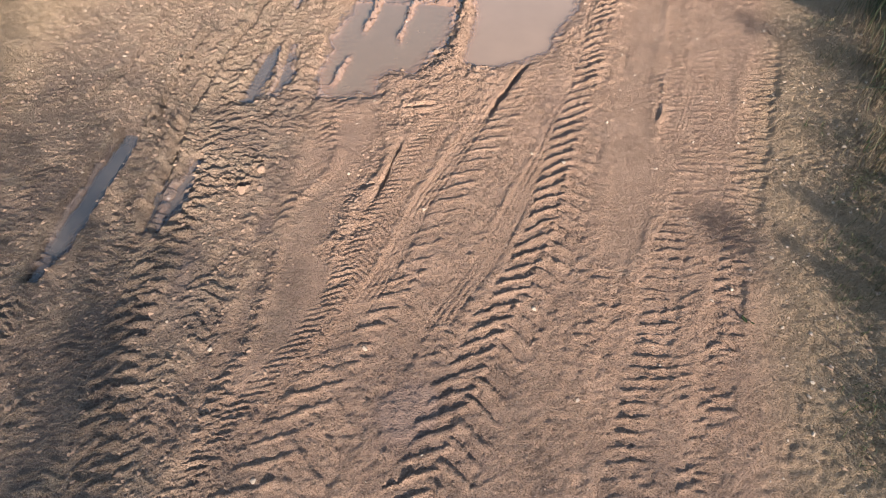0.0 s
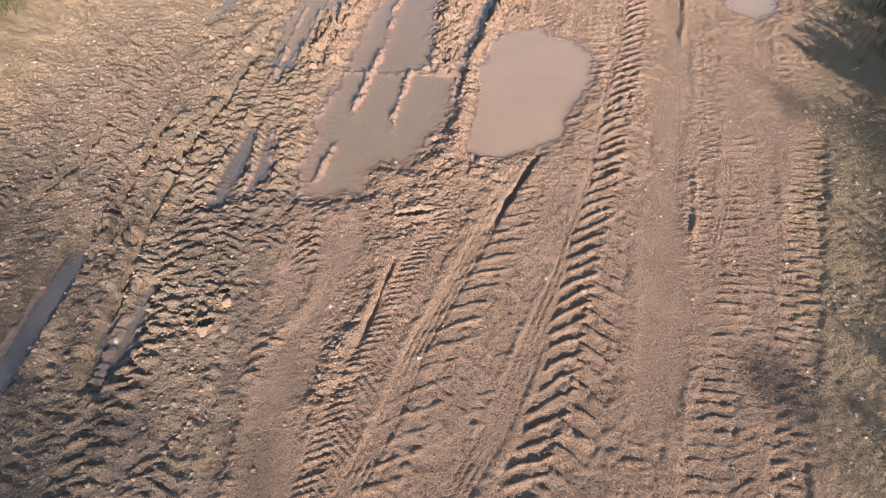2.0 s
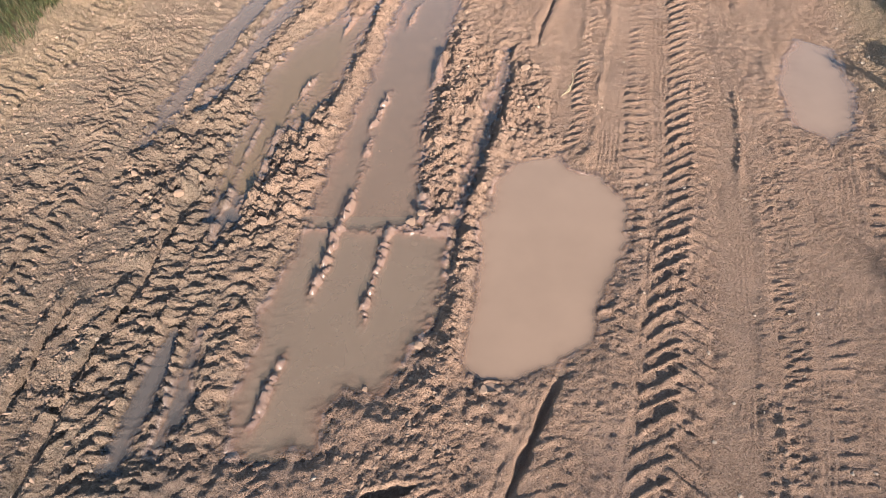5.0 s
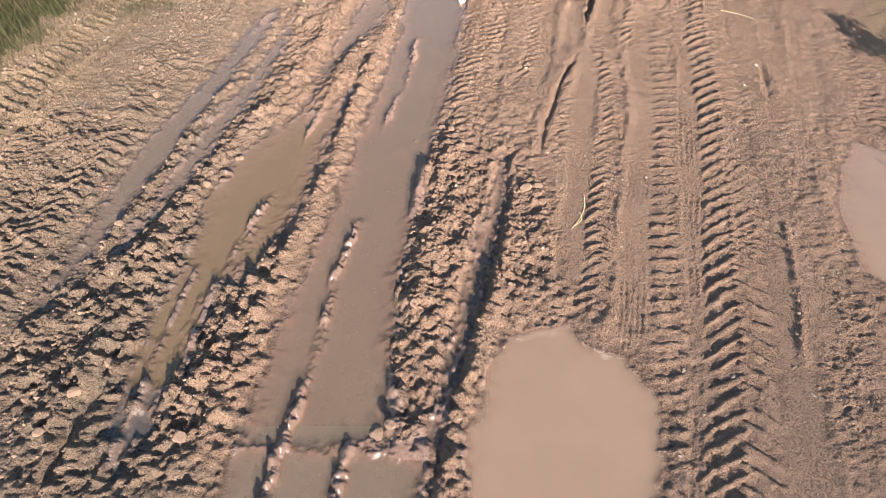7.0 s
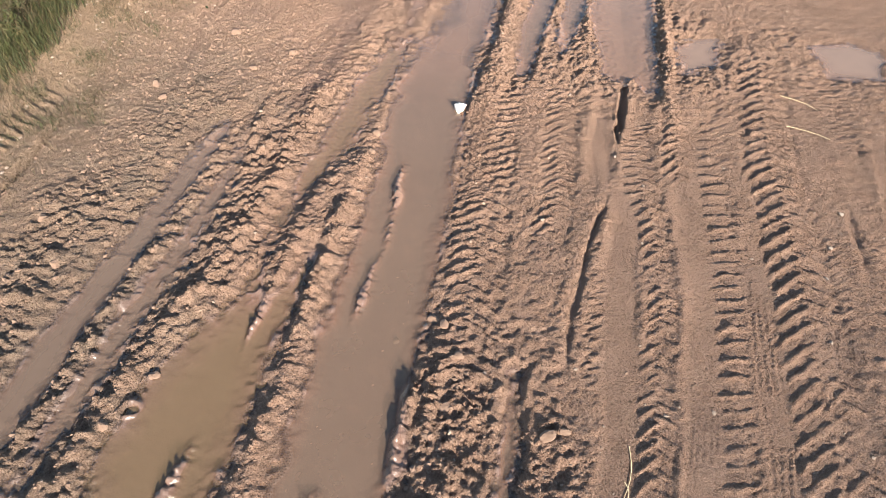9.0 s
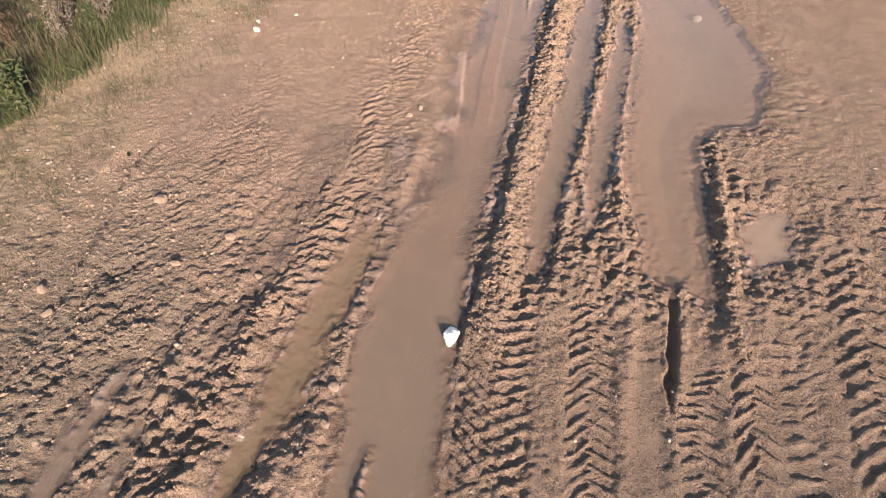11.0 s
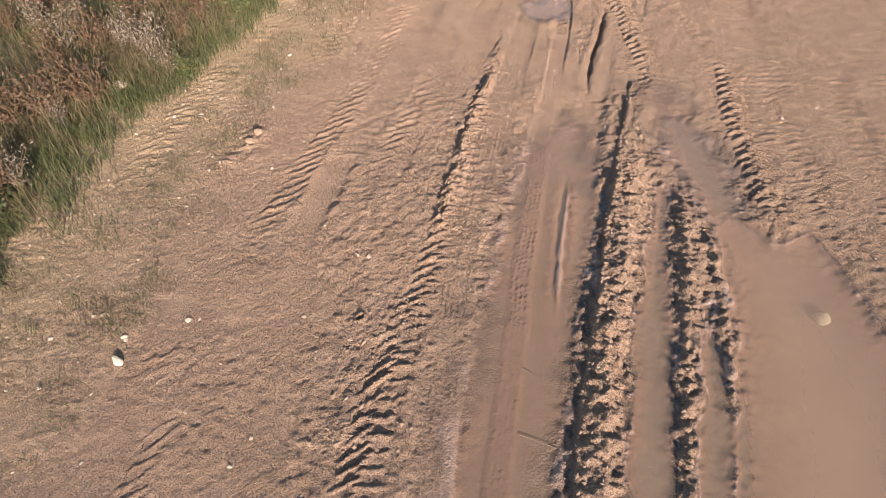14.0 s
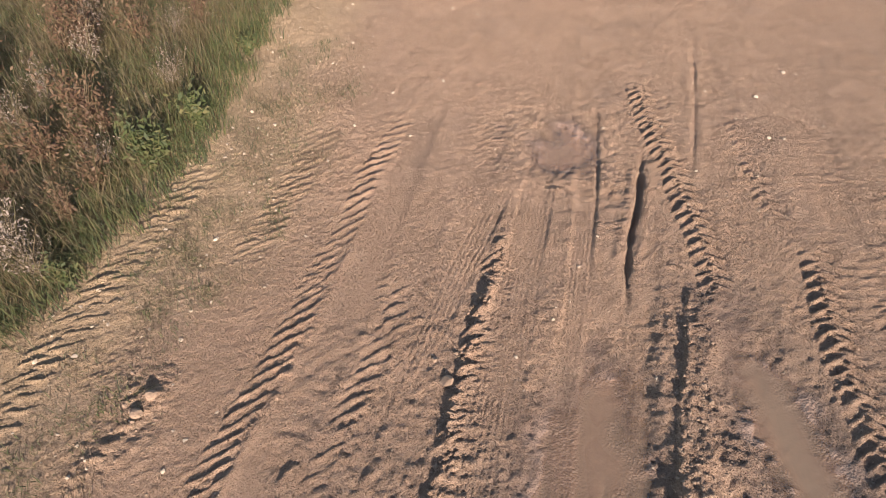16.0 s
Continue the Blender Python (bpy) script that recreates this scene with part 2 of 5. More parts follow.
def rut(points, width, depth, wall=0.035, berm=0.015, wet=0.0, flat=0.75, soft=0.2):
    sl, x, y, u, s, fade = along(points, width, 0.3, soft)
    edge = np.abs(u) + 0.012 * vnoise(x, y, 0.09, 31)
    m = (1 - step(width / 2 - wall, width / 2 + wall, edge)) * fade
    Z[sl] = Z[sl] * (1 - flat * m) - depth * m
    ring = np.exp(-((edge - width / 2 - 0.05) / 0.035) ** 2) * fade
    Z[sl] += berm * ring * (0.5 + lumps(x, y, 0.05, 5))
    CALM[sl] = np.maximum(CALM[sl], m)
    WET[sl] = np.maximum(WET[sl], wet * m)
    ROUGH[sl] = np.maximum(ROUGH[sl] * (1 - m), 0.5 * ring * (berm > 0.012))


LUG = 0.54


def lugs(points, width, pitch, height, left=0.5, right=-0.5, sink=0.01, broken=0.3, stagger=0.5, wet=0.0):
    """The print of a lugged tyre: two rows of bars that mesh in the middle, each with its own slant and a steep far side."""
    seed = int(abs(points[0][0]) * 91 + points[0][1] * 37)
    sl, x, y, u, s, fade = along(points, width, 0.08)
    edge = np.abs(u) + 0.018 * vnoise(x, y, 0.06, seed)
    m = (1 - step(width / 2 - 0.03, width / 2 + 0.015, edge)) * fade
    wave = 0.014 * vnoise(x, y, 0.1, seed + 1) + 0.007 * vnoise(x, y, 0.035, seed + 2) + 0.03 * vnoise(x, y, 0.5, seed + 9)
    jag = 0.07 * vnoise(x, y, 0.03, seed + 21)
    bars = np.zeros_like(u)
    for row, (sign, slant) in enumerate(((-1.0, left), (1.0, right))):
        v = u * sign
        q = (s - slant * u * (1 + 0.4 * np.clip(v, 0, 1) / width) + wave * min(1.0, pitch / 0.09)) / pitch + row * stagger
        bar = np.floor(q).astype(np.int64)
        f = q - bar
        r1, r2, r3 = (hashed(bar, bar * 0 + row, seed + k) for k in (3, 13, 17))
        start = 0.36 + 0.2 * r3 + jag
        body = step(start, start + 0.14, f) * (0.7 + 0.3 * f) * (1 - step(0.78, 0.87, f + jag)) - 0.25 * step(0.88, 0.95, f) * (1 - step(0.95, 1.0, f))
        outer = width * (0.42 + 0.09 * r2)
        ends = step(-0.05 * width - 0.02, -0.05 * width + 0.02, v) * (1 - step(outer - 0.02, outer + 0.015, v + 0.02 * vnoise(x, y, 0.045, seed + 15)))
        bars = np.where(body * ends > 0, np.maximum(bars, body * ends * (0.6 + 0.4 * r1)), np.minimum(bars, bars + body * ends))
    keep = np.clip(1.05 - broken + 1.4 * broken * vnoise(x, y, 0.2, seed + 5) + 0.35 * vnoise(x, y, 0.05, seed + 11), 0.08, 1.15)
    Z[sl] = Z[sl] * (1 - 0.5 * m) + m * (LUG * min(height, 0.06) * bars * keep - sink)
    WET[sl] = np.maximum(WET[sl], wet * m * (1 - 0.5 * bars))


def ribs(points, width, count, depth=0.007, dash=0.0, sink=0.006, wet=0.0):
    """The print of a road tyre: grooves along it, cut into dashes where dash gives their length."""
    sl, x, y, u, s, fade = along(points, width, 0.06)
    m = (1 - step(width / 2 - 0.02, width / 2 + 0.012, np.abs(u))) * fade
    f = ((u + 0.006 * vnoise(x, y, 0.08, 65)) / width + 0.5) * count
    g = step(0.25, 0.75, 0.5 + 0.5 * np.cos(2 * np.pi * f))
    if dash:
        g = g * step(0.3, 0.5, np.abs(((s + 0.3 * np.abs(u)) / dash + np.floor(f) * 0.5) % 1 - 0.5) * 2)
    keep = np.clip(0.65 + 0.5 * vnoise(x, y, 0.3, 61) + 0.5 * vnoise(x, y, 0.06, 63), 0.05, 1.1)
    Z[sl] = Z[sl] * (1 - 0.55 * m) + m * (g * 0.75 * depth * keep - sink)
    CALM[sl] = np.maximum(CALM[sl], m)
    WET[sl] = np.maximum(WET[sl], wet * m)


def ridge(points, width, height, lump=0.6, size=0.06, soft=0.12):
    """A bank of squeezed-up clods."""
    sl, x, y, u, s, fade = along(points, width, 0.2, soft)
    edge = u / (width / 2) + 0.35 * vnoise(x, y, 0.08, 71)
    m = np.exp(-edge ** 2 * 1.6) * fade
    keep = np.clip(0.8 + 0.5 * vnoise(x, y, 0.18, 73), 0.15, 1.2)
    Z[sl] += m * (0.7 if width > 0.08 else 1.0) * height * keep * (1 - lump + lump * 1.5 * (lumps(x, y, size, 77) + 0.4 * lumps(x, y, size * 0.5, 79)))
    ROUGH[sl] = np.maximum(ROUGH[sl], m)


def bank(points, width, height, size=0.06):
    """A low shelf of clods with a sheer face on its left side."""
    sl, x, y, u, s, fade = along(points, width, 0.2, 0.15)
    edge = u + 0.006 * vnoise(x, y, 0.05, 111)
    m = step(-width / 2 - 0.008, -width / 2 + 0.01, edge) * (1 - step(0.15 * width, width / 2 + 0.06, u + 0.03 * vnoise(x, y, 0.08, 113))) * fade
    Z[sl] += m * height * (0.65 + 0.6 * (lumps(x, y, size, 115) + 0.4 * lumps(x, y, size * 0.5, 117)) + 0.3 * vnoise(x, y, 0.15, 119))
    ROUGH[sl] = np.maximum(ROUGH[sl], m)
    CALM[sl] *= 1 - m
    WET[sl] *= 1 - 0.9 * m


def inside(poly, pad):
    """The part of the sheet round a closed outline, and how far inside it each place lies."""
    p = np.array(poly, float)
    i0, i1 = np.searchsorted(GY, (p[:, 1].min() - pad, p[:, 1].max() + pad))
    j0, j1 = np.searchsorted(GX, (p[:, 0].min() - pad, p[:, 0].max() + pad))
    sl = (slice(i0, i1), slice(j0, j1))
    return sl, X[sl], Y[sl], distance_in(poly, X[sl], Y[sl])


def distance_in(poly, x, y):
    p = np.array(poly, float)
    best = np.full(x.shape, 1e9)
    within = np.zeros(x.shape, bool)
    for (ax, ay), (bx, by) in zip(p, np.roll(p, -1, 0)):
        ex, ey = bx - ax, by - ay
        t = np.clip(((x - ax) * ex + (y - ay) * ey) / (ex * ex + ey * ey + 1e-12), 0, 1)
        best = np.minimum(best, (x - ax - t * ex) ** 2 + (y - ay - t * ey) ** 2)
        if ay != by:
            within ^= ((ay > y) != (by > y)) & (x < (bx - ax) * (y - ay) / (by - ay) + ax)
    d = np.sqrt(best)
    return np.where(within, d, -d)


def strip(points, width):
    """A closed outline round a line."""
    p = np.array(points, float)
    tang = np.gradient(p, axis=0)
    tang /= np.linalg.norm(tang, axis=1)[:, None]
    k = np.linspace(0, 1, len(p))
    nrm = np.stack([tang[:, 1], -tang[:, 0]], 1) * (width / 2 * (0.25 + 0.75 * np.minimum(1, np.minimum(k, 1 - k) * 4)))[:, None]
    return [tuple(v) for v in np.concatenate([p + nrm, (p - nrm)[::-1]])]


def clods(poly, height, size=0.07, fade=0.15, base=0.0):
    sl, x, y, d = inside(poly, fade)
    m = step(-fade, fade, d + 0.1 * vnoise(x, y, 0.25, 91))
    Z[sl] += m * 0.64 * height * (0.7 * lumps(x, y, size * 0.8, 93) + 0.7 * lumps(x, y, size * 0.42, 95) + 0.3 * np.abs(vnoise(x, y, 0.028, 99)) - 0.5 + base + 0.6 * vnoise(x, y, 0.16, 97) + 0.35 * vnoise(x, y, 0.06, 98))
    ROUGH[sl] = np.maximum(ROUGH[sl], 0.8 * m)


def tint(layer, poly, amount, fade=0.3):
    sl, x, y, d = inside(poly, fade)
    m = amount * step(-fade, fade, d + 0.6 * fade * vnoise(x, y, 0.3, 41) + 0.3 * fade * vnoise(x, y, 0.07, 43))
    layer[sl] = np.maximum(layer[sl], m)


PUDDLES = []
HELD = np.zeros_like(X, bool)


def pit(cx, cy, long, wide, turn, depth, lip=0.015):
    """A hole with steep sides and a ragged lip."""
    r = max(long, wide) + 0.1
    i0, i1 = np.searchsorted(GY, (cy - r, cy + r))
    j0, j1 = np.searchsorted(GX, (cx - r, cx + r))
    sl = (slice(i0, i1), slice(j0, j1))
    x, y = X[sl] - cx, Y[sl] - cy
    a = radians(turn)
    p, q = x * math.cos(a) + y * math.sin(a), -x * math.sin(a) + y * math.cos(a)
    d = np.sqrt((p / (long / 2)) ** 2 + (q / (wide / 2)) ** 2) + 0.35 * vnoise(X[sl], Y[sl], 0.05, 101)
    Z[sl] += lip * np.exp(-((d - 1.4) / 0.35) ** 2) - 0.7 * depth * (1 - step(0.7, 1.1, d))


def evened(z, rows, cols):
    """The sheet's height with its small relief taken off."""
    for n, axis in ((rows, 0), (cols, 1)):
        pad = [(n + 1, n) if k == axis else (0, 0) for k in (0, 1)]
        c = np.cumsum(np.pad(z, pad, mode="edge"), axis=axis)
        top = np.take(c, np.arange(2 * n + 1, c.shape[axis]), axis=axis)
        z = (top - np.take(c, np.arange(0, c.shape[axis] - 2 * n - 1), axis=axis)) / (2 * n + 1)
    return z


def basin(poly, level, depth, water, slope=0.16, rough=0.4, label="", keep=1.0, bank=0.2, damp=0.05):
    """A hollow that holds water up to the level given; clods and prints of its shore stand out of the shallows."""
    sl, x, y, d = inside(poly, 0.35)
    e = d + 0.01 + 0.03 * vnoise(x, y, 0.17, 51) + 0.014 * vnoise(x, y, 0.06, 53)
    z = Z[sl]
    even = evened(z, 9, 8)
    relief = np.clip(z - even, -0.02, 0.03) + 0.006 * vnoise(x, y, 0.05, 58) + 0.004 * vnoise(x, y, 0.025, 60)
    bed = level - 0.002 - 0.03 * np.clip(e, 0, 0.05) / 0.05 * min(1, depth / 0.05) - depth * step(0.02, slope * 1.6, e) * (1 - 0.3 * rough * (vnoise(x, y, 0.3, 55) + 0.5))
    floor = np.where(e > 0, bed, level - 0.002 + 0.1 * np.maximum(-e, 0))
    w = step(-bank, -0.02, e)
    new_z = (even * (1 - w) + floor * w) + relief * keep * np.exp(-np.maximum(e, 0) * 9)
    new_z = np.where(e > 0.045, np.minimum(new_z, level - 0.004), new_z)
    Z[sl] = np.where(HELD[sl], np.where(e > 0, np.minimum(z, new_z), z), new_z)
    HELD[sl] |= e > 0
    WET[sl] = np.maximum(WET[sl], 0.85 * step(-damp, 0.03 + 0.6 * (damp - 0.05), e + (0.04 + 0.4 * (damp - 0.05)) * vnoise(x, y, 0.2, 59)))
    ROUGH[sl] *= 1 - step(-0.02, 0.05, e)
    PUDDLES.append((poly, level, water, label))


# the lie of the land: low swells, grain, crumbs
inner = step(-6.2, -4.9, X) * (1 - step(4.3, 6.0, X)) * step(-1.0, 0.6, Y) * (1 - step(21.3, 23.0, Y))
Z += 0.012 * vnoise(X, Y, 1.1, 1) + inner * (0.007 * vnoise(X, Y, 0.35, 2) + 0.003 * vnoise(X, Y, 0.12, 3))
Z += inner * (0.0025 * vnoise(X, Y, 0.045, 4) + 0.003 * vnoise(X, Y, 0.022, 14) + 0.007 * lumps(X, Y, 0.034, 6) * step(-0.6, 0.6, vnoise(X, Y, 0.5, 7)) + 0.005 * lumps(X, Y, 0.08, 8) * step(0.0, 0.7, vnoise(X, Y, 0.7, 9)))

# right bank: a low shoulder of grit that the verge grows on
BANK = [(1.75, 0.5), (2.12, 2.0), (2.4, 2.9), (2.73, 3.8), (3.2, 5.0), (3.55, 6.0), (3.85, 6.9), (4.1, 8.1), (4.6, 10.0), (5.2, 12.5), (6.6, 18.0), (8.0, 24.0)]
bx, _ = line(BANK, GY)
off = X - bx[:, None] + 0.08 * vnoise(X, Y, 0.6, 11)
near = step(-25, -12, Y) * (1 - step(40, 60, Y))
Z += near * (0.13 * step(0.1, 0.75, off) + 0.05 * step(-0.25, 0.25, off) + 0.02 * step(0.0, 0.5, off) * (lumps(X, Y, 0.09, 13) - 0.3))
SANDY = np.maximum(SANDY, 0.9 * near * step(-0.45, 0.1, off))
ROUGH = np.maximum(ROUGH, 0.16 * near * step(-0.2, 0.2, off))

# left verge
VERGE = [(-4.6, 2.0), (-4.2, 6.0), (-3.72, 9.0), (-3.46, 10.4), (-3.0, 12.7), (-2.52, 13.8), (-2.27, 15.2), (-2.0, 16.4), (-1.57, 17.1), (-1.3, 18.0), (-1.1, 19.8), (-0.95, 21.0), (-0.2, 26.0)]
vx, _ = line(VERGE, GY)
voff = vx[:, None] - X + 0.12 * vnoise(X, Y, 0.5, 17)
Z += near * (0.05 * step(0.0, 0.8, voff) + 0.012 * step(-0.7, 0.0, voff) * (lumps(X, Y, 0.06, 19) - 0.3))
SANDY = np.maximum(SANDY, near * 0.75 * step(-1.3, -0.1, voff))

# turf under the plants of both sides
TURF = np.maximum(step(0.05, 0.5, voff), step(0.7, 1.3, off))

# the greyer clay of the churned side, painted darker for soft tree shade too
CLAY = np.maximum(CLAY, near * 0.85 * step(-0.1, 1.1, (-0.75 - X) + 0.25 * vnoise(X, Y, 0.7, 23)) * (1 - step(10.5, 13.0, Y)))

# older, fainter prints side by side across the road
MAIN = [(-0.05, 0.8), (0.53, 2.4), (0.96, 3.47), (1.39, 4.78), (1.98, 6.52), (2.48, 8.4), (2.82, 10.0), (3.3, 12.0), (3.6, 14.0), (3.9, 16.0), (4.1, 18.0), (4.2, 20.5)]
for k, shift in enumerate((-0.95, -0.62, -0.33, 0.3, 0.56, 0.85, 1.12)):
    old = [(x + shift * (1 + 0.05 * math.sin(k + y)), y) for x, y in MAIN if x + shift < 4.0]
    lugs(old, 0.2 + 0.03 * (k % 4), 0.075 + 0.012 * (k % 3), 0.012 + 0.003 * (k % 3), (0.7, 0.2, 0.5)[k % 3], (-0.6, 0.2, -0.2)[k % 3], sink=0.003, broken=0.6, stagger=(0.5, 0.1)[k % 2])
LEFT = [(-1.55, 11.1), (-1.1, 12.8), (-0.78, 14.8), (-0.43, 16.2), (-0.12, 17.03), (0.27, 18.3), (1.0, 20.5)]
for k, shift in enumerate((-0.9, -0.6, -0.3, 0.25, 0.5, 0.8)):
    old = [(x + shift, y) for x, y in LEFT]
    lugs(old, 0.2 + 0.03 * (k % 3), 0.08 + 0.012 * (k % 3), 0.011 + 0.002 * (k % 2), (0.9, 0.4)[k % 2], (0.9, -0.5)[k % 2], sink=0.002, broken=0.75, stagger=0.3)
EARLY = [(-1.86, 0.8), (-1.85, 2.17), (-1.76, 3.0), (-1.68, 3.6), (-1.7, 4.3), (-1.73, 5.0), (-1.66, 5.6), (-1.5, 6.8), (-1.2, 8.2), (-0.9, 9.4)]
for k, shift in enumerate((-1.85, -1.5, -1.15, -0.75, -0.4, 0.3, 0.6)):
    old = [(x + shift + 0.05 * y * (k > 3), y) for x, y in EARLY if y < 5.7 or k < 4]
    lugs(old, 0.2 + 0.03 * (k % 3), 0.075 + 0.012 * (k % 3), 0.036 + 0.006 * (k % 2), (0.5, 0.2)[k % 2], (0.2, -0.5)[k % 2], sink=0.006, broken=0.5)
FAR = [(0.6, 16.5), (1.0, 17.8), (1.5, 19.0), (2.0, 20.5)]
for k, shift in enumerate((-0.45, 1.5, 2.0, 2.45)):
    old = [(x + shift, y) for x, y in FAR]
    lugs(old, 0.26, 0.09, 0.012, (0.6, 0.2)[k % 2], (-0.6, 0.3)[k % 2], sink=0.003, broken=0.45)

# smooth lanes and wheel ruts
rut([(1.15, 2.45), (1.36, 3.12), (1.67, 4.49), (2.04, 5.55), (2.37, 6.96)], 0.26, 0.008, berm=0.004)
rut([(1.34, 6.41), (1.61, 7.53), (1.95, 8.72), (2.19, 10.02), (2.37, 10.36)], 0.22, 0.014, berm=0.006)
rut([(1.01, 6.79), (1.08, 7.15), (1.23, 7.83), (1.36, 8.44), (1.53, 9.17), (1.63, 9.63)], 0.2, 0.012, berm=0.006)
rut([(1.44, 9.67), (1.55, 10.17), (1.70, 10.70)], 0.16, 0.012, berm=0.01)
rut([(1.71, 9.67), (1.84, 10.17), (1.98, 10.70)], 0.16, 0.012, berm=0.01)
rut([(-1.21, 1.66), (-1.20, 2.00), (-1.16, 2.31), (-1.15, 2.63)], 0.09, 0.02, berm=0.012, wet=0.35)
rut([(-1.00, 1.52), (-0.88, 2.06), (-0.88, 2.39), (-0.82, 2.94), (-0.65, 3.23), (-0.69, 3.97)], 0.3, 0.012, berm=0.008, wet=0.2)
rut([(-1.66, 2.06), (-1.65, 2.35), (-1.65, 2.59)], 0.14, 0.02, berm=0.015, wet=0.55)
rut([(-1.21, 2.59), (-1.18, 2.89)], 0.12, 0.02, berm=0.01, wet=0.6)
rut([(-2.52, 2.67), (-2.49, 3.03), (-2.46, 3.44), (-2.47, 3.90)], 0.16, 0.045, berm=0.02, wet=0.45)
rut([(-2.44, 4.52), (-2.40, 5.01), (-2.39, 5.48), (-2.37, 6.16), (-2.30, 6.83)], 0.16, 0.02, berm=0.012)
rut([(-1.71, 9.90), (-1.64, 10.20), (-1.59, 10.40)], 0.17, 0.025, berm=0.012, wet=0.25)
rut([(-1.32, 9.90), (-1.28, 10.30), (-1.23, 10.65), (-1.23, 10.77)], 0.14, 0.025, berm=0.012, wet=0.25)
rut([(-2.10, 10.61), (-2.08, 11.01), (-2.07, 11.42), (-2.06, 11.90), (-1.96, 12.36)], 0.2, 0.03, berm=0.012)
rut([(-0.95, 10.47), (-0.83, 10.81), (-0.72, 11.10), (-0.61, 11.53), (-0.52, 11.97)], 0.14, 0.015, berm=0.006, wet=0.5)
rut([(-0.17, 16.01), (-0.02, 16.60), (0.13, 17.21), (0.31, 18.02), (0.54, 19.06)], 0.26, 0.01, berm=0.004)
rut([(-0.50, 15.05), (-0.38, 15.49), (-0.24, 16.01)], 0.24, 0.012, berm=0.005)
rut([(-3.56, 6.51), (-3.50, 6.91), (-3.44, 7.35), (-3.29, 7.94), (-2.98, 9.25), (-2.86, 9.62), (-2.80, 10.25)], 0.05, 0.05, wall=0.02, berm=0.015)

# loose, churned ground under the prints
clods([(-3.6, 0.9), (-1.0, 0.9), (-1.1, 3.0), (-1.3, 4.2), (-2.0, 7.0), (-2.5, 9.0), (-3.7, 9.0)], 0.018, 0.06, 0.3)
clods([(-4.4, 3.0), (-3.4, 3.0), (-3.3, 7.0), (-2.8, 10.0), (-3.6, 10.0), (-4.3, 7.0)], 0.03, 0.07, 0.3)
clods([(-2.6, 9.0), (-1.4, 9.0), (-0.7, 11.0), (-1.0, 12.6), (-2.6, 12.0)], 0.02, 0.05, 0.3)

# tyre prints
lugs([(-0.99, 0.78), (-0.54, 1.60), (-0.31, 2.00), (-0.10, 2.39), (0.11, 2.94), (0.36, 3.43), (0.60, 3.93), (0.83, 4.40)], 0.56, 0.15, 0.024, 0.8, -0.5, broken=0.2)
ribs([(-0.06, 1.87), (0.29, 2.45), (0.54, 2.98), (0.82, 3.56), (1.04, 4.08), (1.35, 5.03), (1.61, 5.90), (1.75, 6.44), (1.89, 7.05), (2.06, 7.81), (2.40, 9.19)], 0.16, 4, 0.01, 0.035, sink=0.01)
lugs([(-0.17, 0.78), (0.27, 1.71), (0.81, 2.84), (0.91, 3.20), (1.05, 3.61), (1.20, 4.02), (1.38, 4.54), (1.58, 5.22), (1.84, 5.95), (1.94, 6.27), (2.05, 6.71), (2.18, 7.18), (2.31, 7.69), (2.45, 8.30), (2.65, 9.19), (2.82, 10.12), (3.14, 11.18)], 0.42, 0.125, 0.042, 0.8, -0.4, broken=0.15)
lugs([(1.46, 5.78), (1.60, 6.27), (1.72, 6.79), (1.85, 7.38)], 0.18, 0.16, 0.018, -0.45, -0.45, broken=0.15, stagger=0.0)
lugs([(1.41, 5.69), (1.54, 6.48), (1.65, 6.96), (1.79, 7.53), (1.93, 8.11), (2.10, 8.79), (2.22, 9.41), (2.38, 10.12), (2.64, 11.18)], 0.2, 0.105, 0.03, 0.25, 0.25, broken=0.2, stagger=0.0)
ribs([(1.34, 6.41), (1.43, 6.79), (1.53, 7.28), (1.70, 7.82)], 0.2, 6, 0.008)
lugs([(1.09, 6.64), (1.25, 7.01), (1.33, 7.47), (1.46, 7.98), (1.63, 8.57), (1.73, 9.19), (1.95, 10.23), (2.10, 10.36)], 0.22, 0.1, 0.034, 0.8, -0.4, broken=0.3)
ribs([(2.84, 7.63), (3.05, 8.23), (3.30, 8.94), (3.65, 10.01)], 0.12, 4, 0.008)
lugs([(3.08, 7.92), (3.29, 8.50), (3.52, 9.18), (3.73, 9.81)], 0.16, 0.075, 0.016, 0, 0, broken=0.3)
lugs([(3.69, 8.42), (3.86, 9.02), (3.95, 9.53), (4.04, 10.11)], 0.22, 0.085, 0.024, 0, 0.2, broken=0.2)
lugs([(0.80, 0.78), (1.08, 1.46), (1.30, 1.99), (1.52, 2.56), (1.69, 2.87), (1.88, 3.36), (2.08, 3.89), (2.25, 4.39), (2.42, 4.92)], 0.24, 0.085, 0.024, 0.35, 0.35, broken=0.3, stagger=0.0)
ribs([(1.76, 3.43), (1.99, 3.97), (2.21, 4.54), (2.44, 5.22), (2.71, 6.07)], 0.1, 3, 0.008)
lugs([(1.71, 3.58), (1.93, 4.24), (2.15, 4.86), (2.26, 5.35), (2.51, 6.32)], 0.15, 0.07, 0.026, 0.4, 0.4, broken=0.4)
lugs([(1.19, 0.78), (1.53, 1.58), (1.77, 2.14), (1.88, 2.98), (2.05, 3.36), (2.26, 3.89), (2.45, 4.49), (2.60, 4.92)], 0.2, 0.058, 0.016, 0, 0, broken=0.35)
